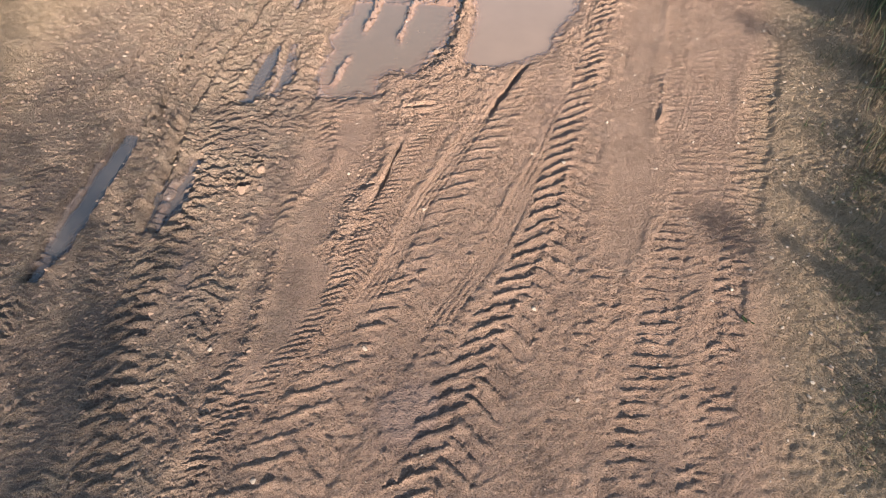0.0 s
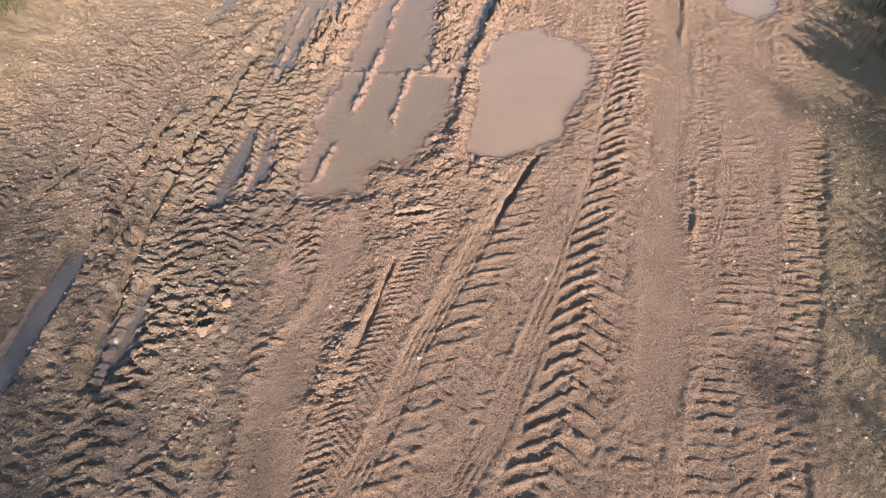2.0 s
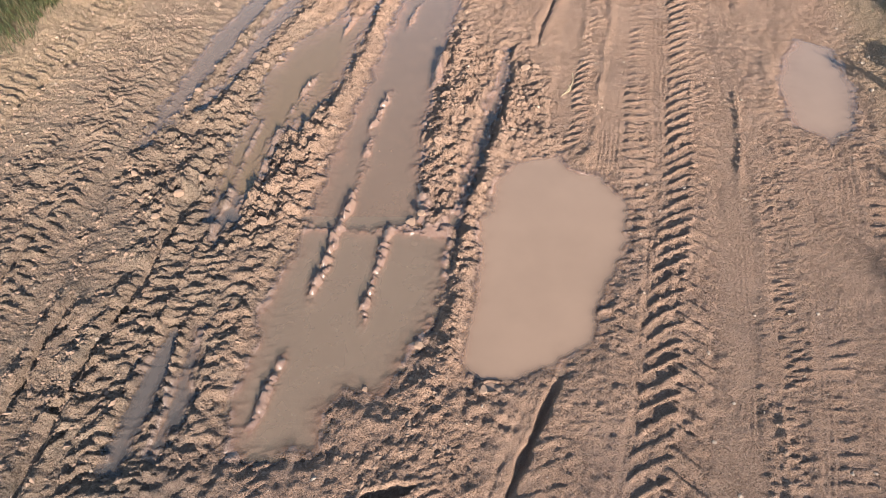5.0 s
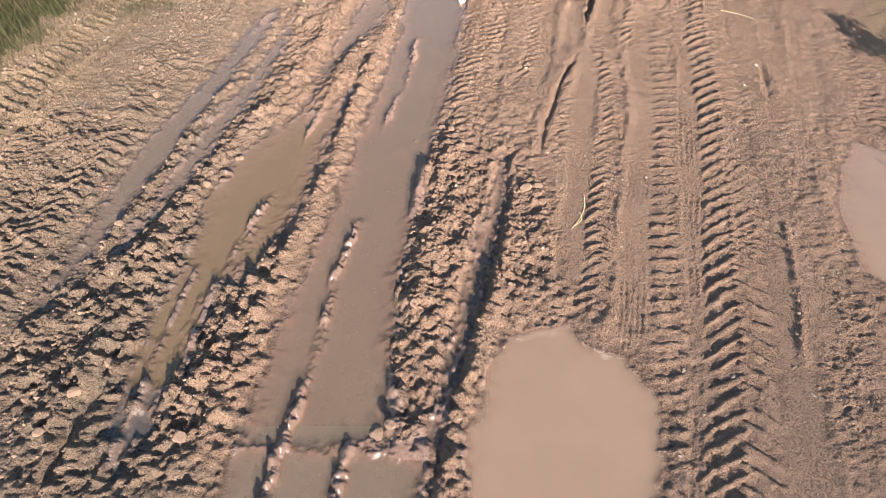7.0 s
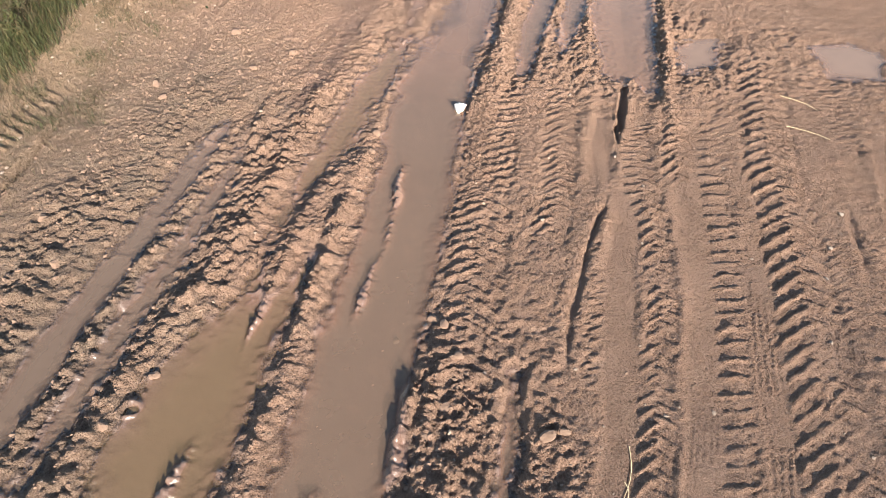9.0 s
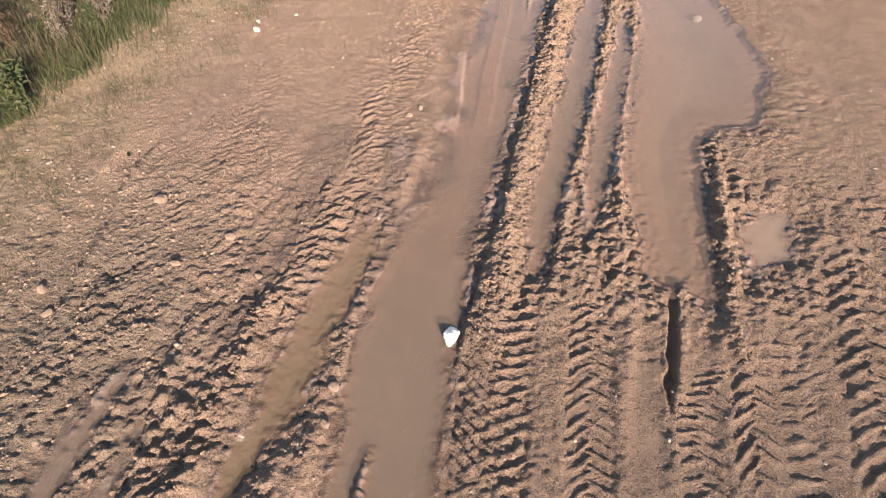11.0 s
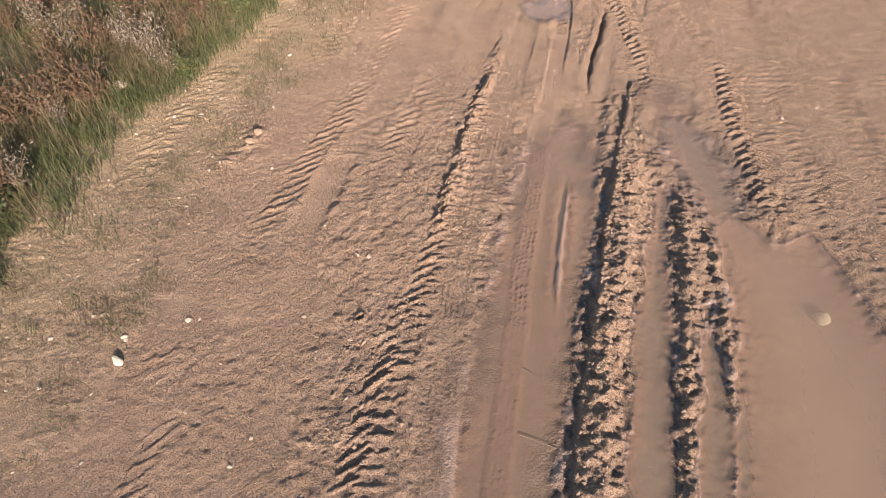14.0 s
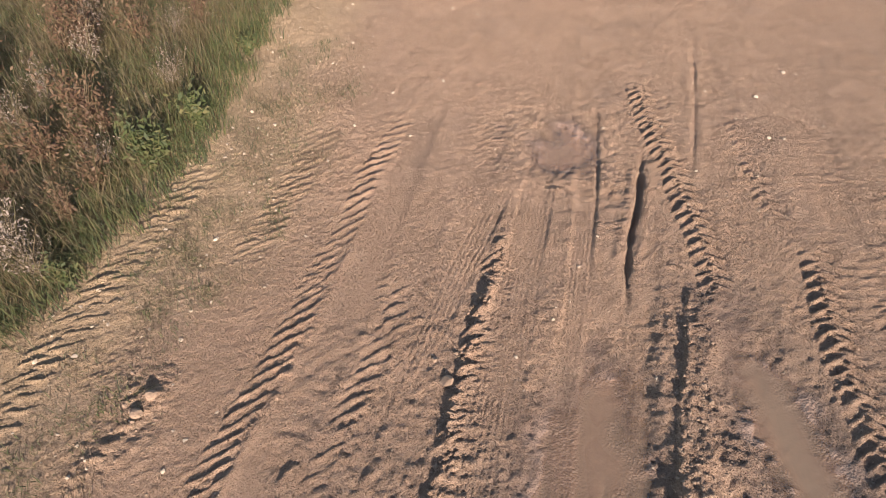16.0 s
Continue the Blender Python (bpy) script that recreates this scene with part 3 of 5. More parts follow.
lugs([(2.08, 2.87), (2.23, 3.20), (2.41, 3.58), (2.62, 4.06), (2.80, 4.49), (3.00, 4.98)], 0.25, 0.1, 0.03, 0.2, 0.1, broken=0.2)
lugs([(1.16, 0.78), (1.37, 1.23), (1.53, 1.58), (1.74, 2.06), (1.96, 2.56), (2.14, 2.94)], 0.2, 0.1, 0.026, 0.7, 0.2, broken=0.45)
lugs([(3.12, 5.63), (3.31, 6.24), (3.47, 6.96), (3.59, 7.48)], 0.26, 0.1, 0.034, 0.2, -0.3, broken=0.55)
ribs([(2.88, 5.70), (3.09, 6.32), (3.28, 6.96)], 0.15, 4, 0.012, 0.04)
ribs([(1.69, 4.24), (1.90, 4.92), (2.14, 5.77)], 0.1, 3, 0.006)
lugs([(0.65, 0.78), (0.84, 1.29), (0.97, 1.64), (1.17, 2.14)], 0.2, 0.13, 0.018, 0.6, -0.4, broken=0.5)
lugs([(-1.34, 0.78), (-0.93, 1.57), (-0.58, 2.24), (-0.52, 2.53), (-0.37, 2.98), (-0.17, 3.43), (0.04, 3.97), (0.18, 4.31)], 0.27, 0.05, 0.026, 0.6, -0.6, broken=0.1)
ribs([(-0.64, 1.75), (-0.50, 2.06), (-0.30, 2.47), (-0.13, 2.98), (0.07, 3.39), (0.26, 3.78), (0.47, 4.23), (0.64, 4.60)], 0.14, 4, 0.01, sink=0.014)
lugs([(-1.71, 0.78), (-1.82, 1.60), (-1.86, 1.90), (-1.85, 2.20), (-1.83, 2.54), (-1.77, 2.84), (-1.74, 3.33), (-1.72, 3.87), (-1.73, 4.18), (-1.75, 4.52), (-1.75, 4.82), (-1.73, 5.16), (-1.70, 5.48), (-1.64, 5.78)], 0.28, 0.105, 0.06, 0.45, 0.15, broken=0.1)
lugs([(-1.59, 2.98), (-1.52, 3.33), (-1.44, 3.66), (-1.47, 4.00), (-1.43, 4.21)], 0.24, 0.075, 0.045, 0.3, -0.3, broken=0.2)
lugs([(-1.55, 4.29), (-1.47, 5.27), (-1.41, 5.60), (-1.30, 5.90)], 0.26, 0.06, 0.04, 0.3, 0.3, broken=0.2, stagger=0.0)
lugs([(-2.60, 4.87), (-2.62, 5.26), (-2.63, 5.59), (-2.60, 5.90), (-2.61, 6.33), (-2.60, 6.79), (-2.58, 7.17), (-2.35, 8.29), (-2.34, 8.74), (-2.29, 9.07), (-2.21, 9.57)], 0.32, 0.11, 0.06, 0.7, -0.3, broken=0.12)
lugs([(-2.51, 4.87), (-2.48, 5.32), (-2.47, 5.77), (-2.43, 6.34), (-2.35, 6.92)], 0.1, 0.045, 0.014, 0, 0, broken=0.1)
lugs([(-3.69, 6.91), (-3.63, 7.21), (-3.59, 7.59), (-3.48, 8.00), (-3.26, 9.57), (-3.15, 10.14), (-2.95, 10.83)], 0.32, 0.1, 0.055, -0.3, -0.3, broken=0.1, stagger=0.0)
lugs([(-1.94, 0.78), (-2.09, 1.52), (-2.16, 1.87), (-2.23, 2.24), (-2.27, 2.58)], 0.26, 0.08, 0.03, 0.3, -0.4, broken=0.45)
lugs([(-1.52, 0.78), (-1.55, 1.57), (-1.56, 1.87), (-1.48, 2.20), (-1.46, 2.50)], 0.26, 0.08, 0.034, 0.5, -0.4, broken=0.5)
lugs([(-1.20, 8.73), (-1.15, 9.06), (-1.04, 9.56), (-0.92, 9.91), (-0.79, 10.38)], 0.24, 0.1, 0.04, 0.4, 0.8, broken=0.25)
lugs([(-2.43, 8.40), (-2.37, 8.69), (-2.30, 9.01), (-2.21, 9.44)], 0.28, 0.11, 0.04, 0.8, -0.3, broken=0.3)
lugs([(-1.61, 10.97), (-1.57, 11.28), (-1.51, 11.58), (-1.42, 11.96), (-1.33, 12.27), (-1.14, 12.99), (-1.02, 13.67)], 0.17, 0.1, 0.026, 1.0, 1.0, broken=0.25, stagger=0.0)
lugs([(-0.62, 10.77), (-0.53, 11.06), (-0.40, 11.43), (-0.26, 11.86), (-0.17, 12.28), (-0.13, 12.89), (0.06, 13.23), (0.16, 13.78), (0.32, 14.35), (0.48, 14.80), (0.62, 15.46), (0.78, 16.09), (1.05, 17.25)], 0.26, 0.1, 0.042, 0.9, 0.3, broken=0.3)
lugs([(0.42, 13.02), (0.43, 13.45), (0.48, 13.96), (0.56, 14.46), (0.70, 14.99)], 0.17, 0.05, 0.016, 0, 0, broken=0.15)
lugs([(-0.12, 11.29), (-0.04, 11.69), (0.06, 12.09)], 0.2, 0.06, 0.02, 0.1, 0.1, broken=0.2)
lugs([(0.33, 7.75), (0.39, 8.16), (0.46, 8.62), (0.54, 9.17), (0.61, 9.69), (0.67, 10.21)], 0.42, 0.09, 0.034, 0.4, -0.45, broken=0.2)
lugs([(0.62, 9.61), (0.66, 10.03), (0.74, 10.46), (0.81, 10.78), (0.89, 11.01)], 0.42, 0.085, 0.038, -0.9, 0.35, broken=0.12)
lugs([(1.01, 9.11), (1.14, 9.67), (1.20, 10.10), (1.29, 10.54), (1.36, 10.87)], 0.28, 0.09, 0.036, 0.75, -0.4, broken=0.3)
lugs([(2.45, 9.85), (2.58, 10.24), (2.72, 10.71), (2.85, 11.16)], 0.3, 0.11, 0.018, 0.8, -0.4, broken=0.2)
lugs([(2.03, 9.67), (2.11, 10.04), (2.19, 10.39)], 0.26, 0.1, 0.045, 0.9, -0.3, broken=0.4)
ribs([(2.42, 10.47), (2.59, 11.11), (2.77, 11.87), (2.86, 12.26)], 0.14, 5, 0.009, 0.04)
lugs([(1.09, 7.98), (1.18, 8.38), (1.31, 8.83)], 0.12, 0.09, 0.03, 0.5, 0.5, broken=0.2)
lugs([(2.27, 7.09), (2.40, 7.46), (2.48, 7.98), (2.59, 8.42)], 0.24, 0.11, 0.03, 0.8, -0.4, broken=0.4)
lugs([(3.03, 15.44), (3.06, 15.96), (3.10, 16.38), (3.17, 16.85), (3.26, 17.31)], 0.27, 0.095, 0.056, 0.5, -0.45, broken=0.1)
lugs([(2.47, 17.01), (2.50, 17.43), (2.49, 17.84), (2.48, 18.30), (2.45, 18.81), (2.46, 19.40)], 0.27, 0.09, 0.05, 0.6, -0.45, broken=0.1)
lugs([(3.11, 17.64), (3.13, 18.15), (3.16, 18.73), (3.17, 19.52), (3.24, 20.10)], 0.2, 0.09, 0.034, 0.5, -0.45, broken=0.3)
lugs([(2.66, 15.65), (2.64, 15.95), (2.63, 16.29)], 0.2, 0.08, 0.014, 0.3, -0.6, wet=0.5)
lugs([(3.83, 15.02), (3.96, 15.65), (4.11, 16.40), (4.27, 17.20)], 0.2, 0.09, 0.024, 0.2, -0.6, broken=0.3)
ribs([(3.77, 15.50), (3.93, 16.22), (4.07, 16.98)], 0.12, 4, 0.008)
lugs([(3.52, 16.30), (3.59, 16.80), (3.65, 17.20)], 0.2, 0.09, 0.022, 0.3, -0.5, broken=0.3)
lugs([(-1.85, 15.65), (-1.79, 16.04), (-1.73, 16.44), (-1.61, 16.84), (-1.47, 17.31), (-1.33, 17.78), (-1.20, 18.39)], 0.3, 0.11, 0.036, 0.8, 0.5, broken=0.3)
lugs([(-0.81, 15.11), (-0.64, 15.52), (-0.55, 15.85), (-0.44, 16.18), (-0.32, 16.55), (-0.19, 17.03), (-0.03, 17.59), (0.15, 18.33), (0.33, 18.86)], 0.2, 0.11, 0.038, 1.1, 1.1, broken=0.12, stagger=0.0)
lugs([(0.02, 15.63), (0.12, 15.93), (0.37, 16.61), (0.48, 17.04)], 0.32, 0.12, 0.032, 1.0, -0.8, broken=0.3)
ribs([(0.39, 16.18), (0.60, 16.71), (0.86, 17.34), (1.12, 17.96)], 0.18, 5, 0.007)
lugs([(0.83, 17.74), (1.00, 18.35), (1.13, 18.88)], 0.24, 0.09, 0.018, 0.9, 0.3, broken=0.25)
lugs([(-0.72, 17.20), (-0.52, 17.86), (-0.43, 18.24), (-0.34, 18.76)], 0.26, 0.1, 0.032, 0.8, 0.8, broken=0.3)
lugs([(-1.41, 16.17), (-1.29, 16.59), (-1.16, 16.96)], 0.22, 0.1, 0.016, 0.9, 0.9, broken=0.5)
lugs([(0.82, 15.11), (0.89, 15.63), (0.99, 16.19), (1.08, 16.77), (1.20, 17.41)], 0.18, 0.045, 0.012, 0.2, 0.2, broken=0.2)
lugs([(3.37, 15.21), (3.46, 15.80), (3.53, 16.57), (3.61, 17.29)], 0.2, 0.08, 0.028, 0.3, -0.4, broken=0.25)
lugs([(4.54, 16.31), (4.70, 16.99), (4.83, 17.66)], 0.2, 0.08, 0.028, 0.3, -0.4, broken=0.25)
lugs([(-0.28, 16.81), (-0.16, 17.21), (-0.03, 17.59)], 0.2, 0.1, 0.02, 0.8, 0.8, broken=0.4)
lugs([(3.58, 17.44), (3.70, 18.08), (3.84, 18.84)], 0.24, 0.09, 0.018, 0.3, -0.4, broken=0.5)

# cloddy ground
clods([(-0.74, 2.45), (-0.54, 2.65), (-0.46, 3.16), (-0.33, 3.65), (-0.08, 3.88), (0.16, 4.63), (-0.00, 4.81), (-0.32, 4.28), (-0.52, 3.83), (-0.66, 3.47), (-0.72, 3.08), (-0.82, 2.56)], 0.034, 0.05)
clods([(-1.96, 4.52), (-1.93, 5.06), (-1.96, 5.54), (-1.94, 6.03), (-1.81, 6.60), (-1.65, 6.52), (-1.63, 5.84), (-1.84, 5.26), (-1.81, 4.69), (-1.84, 4.36)], 0.06, 0.07)
clods([(-3.11, 5.65), (-3.05, 6.30), (-2.91, 6.91), (-2.84, 7.74), (-2.68, 7.74), (-2.72, 6.91), (-2.77, 6.16), (-2.92, 5.59)], 0.05, 0.08)
clods([(-2.12, 4.07), (-1.97, 4.36), (-2.01, 5.06), (-2.12, 5.16), (-2.20, 4.52), (-2.25, 4.07)], 0.03, 0.05)
clods([(-1.50, 4.21), (-1.24, 4.36), (-1.22, 4.92), (-1.10, 5.27), (-1.00, 5.60), (-1.13, 5.66), (-1.28, 5.16), (-1.39, 4.69), (-1.46, 4.33)], 0.035, 0.05)
clods([(-2.34, 6.34), (-2.34, 7.07), (-1.98, 7.11), (-1.66, 7.16), (-1.54, 7.42), (-1.52, 6.83), (-1.60, 6.41), (-1.64, 6.05), (-1.87, 5.92), (-2.14, 5.92)], 0.075, 0.09)
clods([(-1.38, 5.91), (-1.30, 6.41), (-1.14, 6.74), (-1.02, 6.82), (-0.92, 6.33), (-0.95, 5.91), (-1.13, 5.79)], 0.06, 0.07)
clods([(-2.98, 7.71), (-2.97, 8.59), (-2.55, 8.74), (-2.39, 9.82), (-2.17, 9.81), (-2.22, 8.74), (-2.44, 7.71), (-2.68, 7.32)], 0.05, 0.08)
clods([(-2.32, 7.21), (-2.05, 7.77), (-1.77, 8.15), (-1.49, 8.89), (-1.38, 8.81), (-1.65, 8.02), (-1.82, 7.32), (-2.04, 7.06)], 0.03, 0.05)
clods([(0.02, 6.80), (0.11, 7.39), (0.23, 7.93), (0.31, 7.99), (0.56, 7.99), (0.58, 7.54), (0.41, 7.34), (0.29, 6.80), (0.22, 6.49), (0.09, 6.49)], 0.065, 0.07)
clods([(0.62, 7.59), (1.07, 7.76), (1.01, 7.29), (0.82, 6.64), (0.56, 6.64)], 0.025, 0.04)
clods([(2.70, 6.95), (2.93, 6.78), (2.44, 5.78), (2.25, 5.78)], 0.035, 0.05)
clods([(0.34, 6.21), (0.43, 6.80), (0.60, 7.24), (0.56, 6.64), (0.51, 6.45), (0.43, 6.08)], 0.04, 0.05)
clods([(-1.92, 7.00), (-1.82, 7.29), (-1.55, 7.55), (-1.47, 7.48), (-1.42, 6.94)], 0.07, 0.09)
clods([(-2.24, 7.70), (-1.91, 8.00), (-1.67, 8.54), (-1.40, 8.63), (-1.39, 8.21), (-1.57, 7.69), (-1.98, 7.52)], 0.03, 0.05)
clods([(-0.13, 6.99), (-0.00, 7.28), (0.20, 7.68), (0.34, 8.07), (0.55, 8.16), (0.56, 7.75), (0.38, 7.28), (0.38, 6.99)], 0.07, 0.08)
clods([(0.49, 6.99), (0.65, 7.61), (1.00, 7.83), (1.01, 7.47), (0.91, 6.98)], 0.03, 0.04)
clods([(-1.90, 10.76), (-1.76, 11.10), (-1.63, 11.23), (-1.59, 10.93), (-1.71, 10.69)], 0.035, 0.06)
clods([(-2.00, 10.26), (-1.78, 10.61), (-1.50, 10.76), (-1.46, 10.47), (-1.79, 10.20)], 0.03, 0.05)
clods([(-1.16, 9.85), (-0.99, 10.26), (-0.76, 10.77), (-0.58, 10.93), (-0.53, 10.81), (-0.73, 10.33), (-0.83, 9.90)], 0.06, 0.08)
clods([(-0.27, 13.45), (-0.08, 14.35), (0.23, 14.68), (0.40, 14.46), (0.20, 13.61), (-0.03, 13.16)], 0.02, 0.04)
clods([(-1.31, 15.69), (-1.18, 16.35), (-0.86, 16.26), (-0.95, 15.92)], 0.05, 0.07)
clods([(1.85, 15.06), (2.18, 16.20), (2.36, 16.20), (2.30, 15.64), (2.14, 15.06)], 0.03, 0.05)

clods([(-3.6, 0.9), (-1.0, 0.9), (-1.1, 3.0), (-1.3, 4.2), (-2.0, 7.0), (-2.5, 9.0), (-3.7, 9.0)], 0.007, 0.035, 0.3)

# crumbs over all of it
crumbly = step(-0.7, 0.5, vnoise(X, Y, 0.4, 211) + 0.5 * vnoise(X, Y, 0.13, 213))
Z += near * (1 - 0.85 * CALM) * (0.0035 * vnoise(X, Y, 0.028, 215) + crumbly * (0.008 * lumps(X, Y, 0.036, 217) + 0.004 * vnoise(X, Y, 0.05, 219)))

# puddles and wet ruts
basin([(0.2, 4.78), (0.28, 5.2), (0.37, 5.85), (0.5, 6.25), (0.62, 6.5), (0.98, 6.56), (1.05, 6.42), (1.28, 6.36), (1.4, 6.05), (1.33, 5.7), (1.14, 5.37), (1.04, 5.02), (0.74, 4.78), (0.56, 4.72), (0.31, 4.67)], -0.02, 0.11, MURKY, 0.14, label="round puddle of opaque brown water in the road")
basin([(-1.07, 4.21), (-1.05, 4.6), (-1.03, 5.1), (-0.95, 5.5), (-0.86, 5.86), (-0.57, 5.86), (-0.06, 5.86), (0.13, 5.9), (0.13, 5.65), (0.06, 5.16), (-0.15, 4.77), (-0.25, 4.58), (-0.46, 4.62), (-0.56, 4.5), (-0.57, 4.28)], -0.03, 0.02, SHALLOW, 0.1, label="shallow muddy puddle crossed by tyre ridges")
basin([(-0.84, 5.82), (-0.78, 6.4), (-0.67, 7.0), (-0.55, 7.6), (-0.43, 8.3), (-0.31, 9.0), (-0.16, 9.9), (-0.15, 10.4), (-0.02, 11.0), (0.15, 11.4), (0.6, 11.2), (0.56, 10.9), (0.45, 10.3), (0.36, 9.6), (0.24, 8.9), (0.16, 8.4), (0.06, 7.6), (-0.08, 7.05), (-0.06, 6.3), (0.02, 5.8), (-0.4, 5.76)], -0.033, 0.022, THIN, 0.08, label="long wheel rut filled with smooth brown water")
basin([(-1.52, 6.26), (-1.52, 6.57), (-1.45, 6.96), (-1.46, 7.29), (-1.48, 7.66), (-1.37, 8.00), (-1.26, 8.23), (-1.04, 8.53), (-0.87, 8.84), (-0.86, 9.12), (-0.72, 9.84), (-0.52, 10.55), (-0.26, 11.30), (-0.00, 11.62), (-0.14, 11.00), (-0.29, 10.54), (-0.38, 10.10), (-0.62, 9.76), (-0.78, 9.30), (-0.85, 8.95), (-0.82, 8.58), (-0.66, 8.78), (-0.55, 9.00), (-0.62, 8.58), (-0.72, 8.21), (-0.77, 7.88), (-0.83, 7.55), (-0.91, 7.33), (-0.96, 7.08), (-1.16, 6.82), (-1.25, 6.49), (-1.33, 6.26)], -0.032, 0.026, OCHRE, 0.14, label="shallow ochre water lying in a lugged rut")
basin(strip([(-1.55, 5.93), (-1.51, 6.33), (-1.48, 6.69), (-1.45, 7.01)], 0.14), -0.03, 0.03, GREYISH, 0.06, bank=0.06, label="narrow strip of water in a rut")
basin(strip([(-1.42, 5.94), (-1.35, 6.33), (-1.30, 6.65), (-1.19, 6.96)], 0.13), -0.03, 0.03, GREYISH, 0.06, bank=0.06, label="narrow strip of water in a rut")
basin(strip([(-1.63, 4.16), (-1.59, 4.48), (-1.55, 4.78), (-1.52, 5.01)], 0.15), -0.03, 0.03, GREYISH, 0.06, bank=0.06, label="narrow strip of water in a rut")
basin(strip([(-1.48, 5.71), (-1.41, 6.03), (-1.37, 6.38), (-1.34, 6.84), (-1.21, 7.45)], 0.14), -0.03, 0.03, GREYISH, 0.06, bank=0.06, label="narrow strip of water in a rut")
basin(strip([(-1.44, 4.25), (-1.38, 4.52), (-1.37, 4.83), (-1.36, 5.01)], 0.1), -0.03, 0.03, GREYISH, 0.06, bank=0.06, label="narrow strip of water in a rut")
basin(strip([(-2.28, 6.8), (-2.17, 7.25), (-2.06, 7.9), (-1.93, 8.5), (-1.78, 9.1), (-1.6, 9.75), (-1.42, 10.4)], 0.2), -0.04, 0.03, THIN, 0.08, label="wet wheel rut with a film of water")
basin(strip([(-1.94, 7.2), (-1.73, 7.95), (-1.6, 8.5), (-1.44, 9.06), (-1.25, 10.0)], 0.14), -0.04, 0.025, THIN, 0.07, label="wet wheel rut with a film of water")
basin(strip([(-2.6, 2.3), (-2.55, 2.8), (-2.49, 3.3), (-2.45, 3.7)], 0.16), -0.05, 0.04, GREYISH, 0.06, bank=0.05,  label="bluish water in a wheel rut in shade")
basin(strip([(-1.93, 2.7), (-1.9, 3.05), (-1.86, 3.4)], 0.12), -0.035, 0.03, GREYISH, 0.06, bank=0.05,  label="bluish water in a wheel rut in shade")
basin(strip([(0.15, 5.85), (0.33, 6.55), (0.47, 7.0), (0.6, 7.55), (0.7, 8.1)], 0.08), -0.035, 0.02, THIN, 0.05, bank=0.06,  label="narrow strip of water beside a row of clods")
basin([(2.97, 7.0), (3.1, 7.6), (3.25, 7.9), (3.5, 8.25), (3.75, 8.1), (3.6, 7.3), (3.4, 6.9), (3.18, 6.76)], -0.02, 0.04, MURKY, 0.15, label="small puddle of opaque brown water near the verge")
basin(strip([(1.02, 11.1), (1.1, 11.5), (1.22, 11.9), (1.45, 12.64), (1.64, 13.3), (1.84, 14.15), (2.03, 14.87), (2.25, 15.6)], 0.24), -0.032, 0.02, THIN, 0.08, label="wet rut between two banks of mud")
basin(strip([(1.43, 11.4), (1.6, 12.05), (1.86, 12.95), (2.1, 13.7), (2.28, 14.5)], 0.2), -0.032, 0.02, THIN, 0.08, label="wet rut between two banks of mud")
basin([(1.74, 11.13), (1.77, 11.55), (1.8, 12.05), (1.97, 12.9), (2.17, 13.62), (2.4, 14.3), (2.5, 14.87), (2.56, 15.2), (2.7, 15.3), (2.87, 15.07), (3.0, 15.0), (3.21, 15.14), (3.28, 14.8), (3.35, 14.2), (3.38, 13.4), (3.02, 12.65), (2.65, 12.55), (2.45, 12.34), (2.29, 11.56), (2.15, 10.8), (2.04, 10.74), (1.97, 10.97), (1.86, 10.93)], -0.024, 0.09, POND, 0.45, bank=0.35, label="large pond of milky brown water in the road")
basin([(2.52, 15.1), (2.5, 15.5), (2.42, 16.1), (2.46, 16.5), (2.62, 16.5), (2.74, 16.1), (2.78, 15.4), (2.7, 15.15)], -0.032, 0.02, THIN, 0.12, label="wet trough leading into the pond", damp=0.35)
basin([(2.45, 11.06), (2.48, 11.5), (2.9, 11.6), (2.76, 11.2)], -0.03, 0.03, MURKY, 0.1, label="small puddle of brown water")
basin([(3.7, 11.0), (3.75, 11.45), (4.1, 11.5), (4.3, 11.35), (4.15, 10.95)], -0.03, 0.03, MURKY, 0.1, label="small puddle of brown water")
tint(WET, [(-0.38, 1.2), (-0.42, 1.45), (-0.2, 1.65), (0.05, 1.6), (0.12, 1.35), (0.0, 1.15), (-0.2, 1.08)], 0.6, 0.1)

# the flat rut with its sheer bank, and the bank's clods
FR = [(0.15, 11.0), (0.5, 12.1), (0.8, 13.3), (1.05, 14.3), (1.35, 15.4), (1.55, 16.1), (1.8, 17.0)]
rut(FR, 0.56, 0.036, wall=0.06, berm=0.0, wet=0.0, flat=0.9, soft=0.8)
basin([(0.02, 11.1), (0.22, 11.6), (0.42, 12.3), (0.6, 13.4), (0.85, 14.5), (1.1, 15.6), (1.4, 16.3), (1.75, 16.4), (1.74, 15.4), (1.42, 14.4), (1.14, 13.35), (0.85, 12.16), (0.68, 11.5), (0.5, 10.9)], -0.036, 0.008, THIN, 0.1, label="film of water in a flat wheel rut", damp=0.35)
bank([(0.58, 10.40), (0.73, 10.93), (0.89, 11.46), (1.05, 12.16), (1.33, 13.35), (1.61, 14.40), (1.97, 15.65), (2.13, 16.22), (2.37, 16.96)], 0.2, 0.036)
ribs([(0.42, 12.6), (0.48, 13.22), (0.56, 14.05), (0.7, 15.17), (0.95, 16.3), (1.17, 17.2), (1.5, 18.5), (1.95, 20.3)], 0.22, 6, 0.009, 0.05)
ribs([(0.72, 12.65), (0.87, 13.61), (1.05, 14.6), (1.25, 15.6), (1.45, 16.5), (1.65, 17.4), (1.95, 18.9)], 0.16, 5, 0.009, 0.045, sink=0.02)
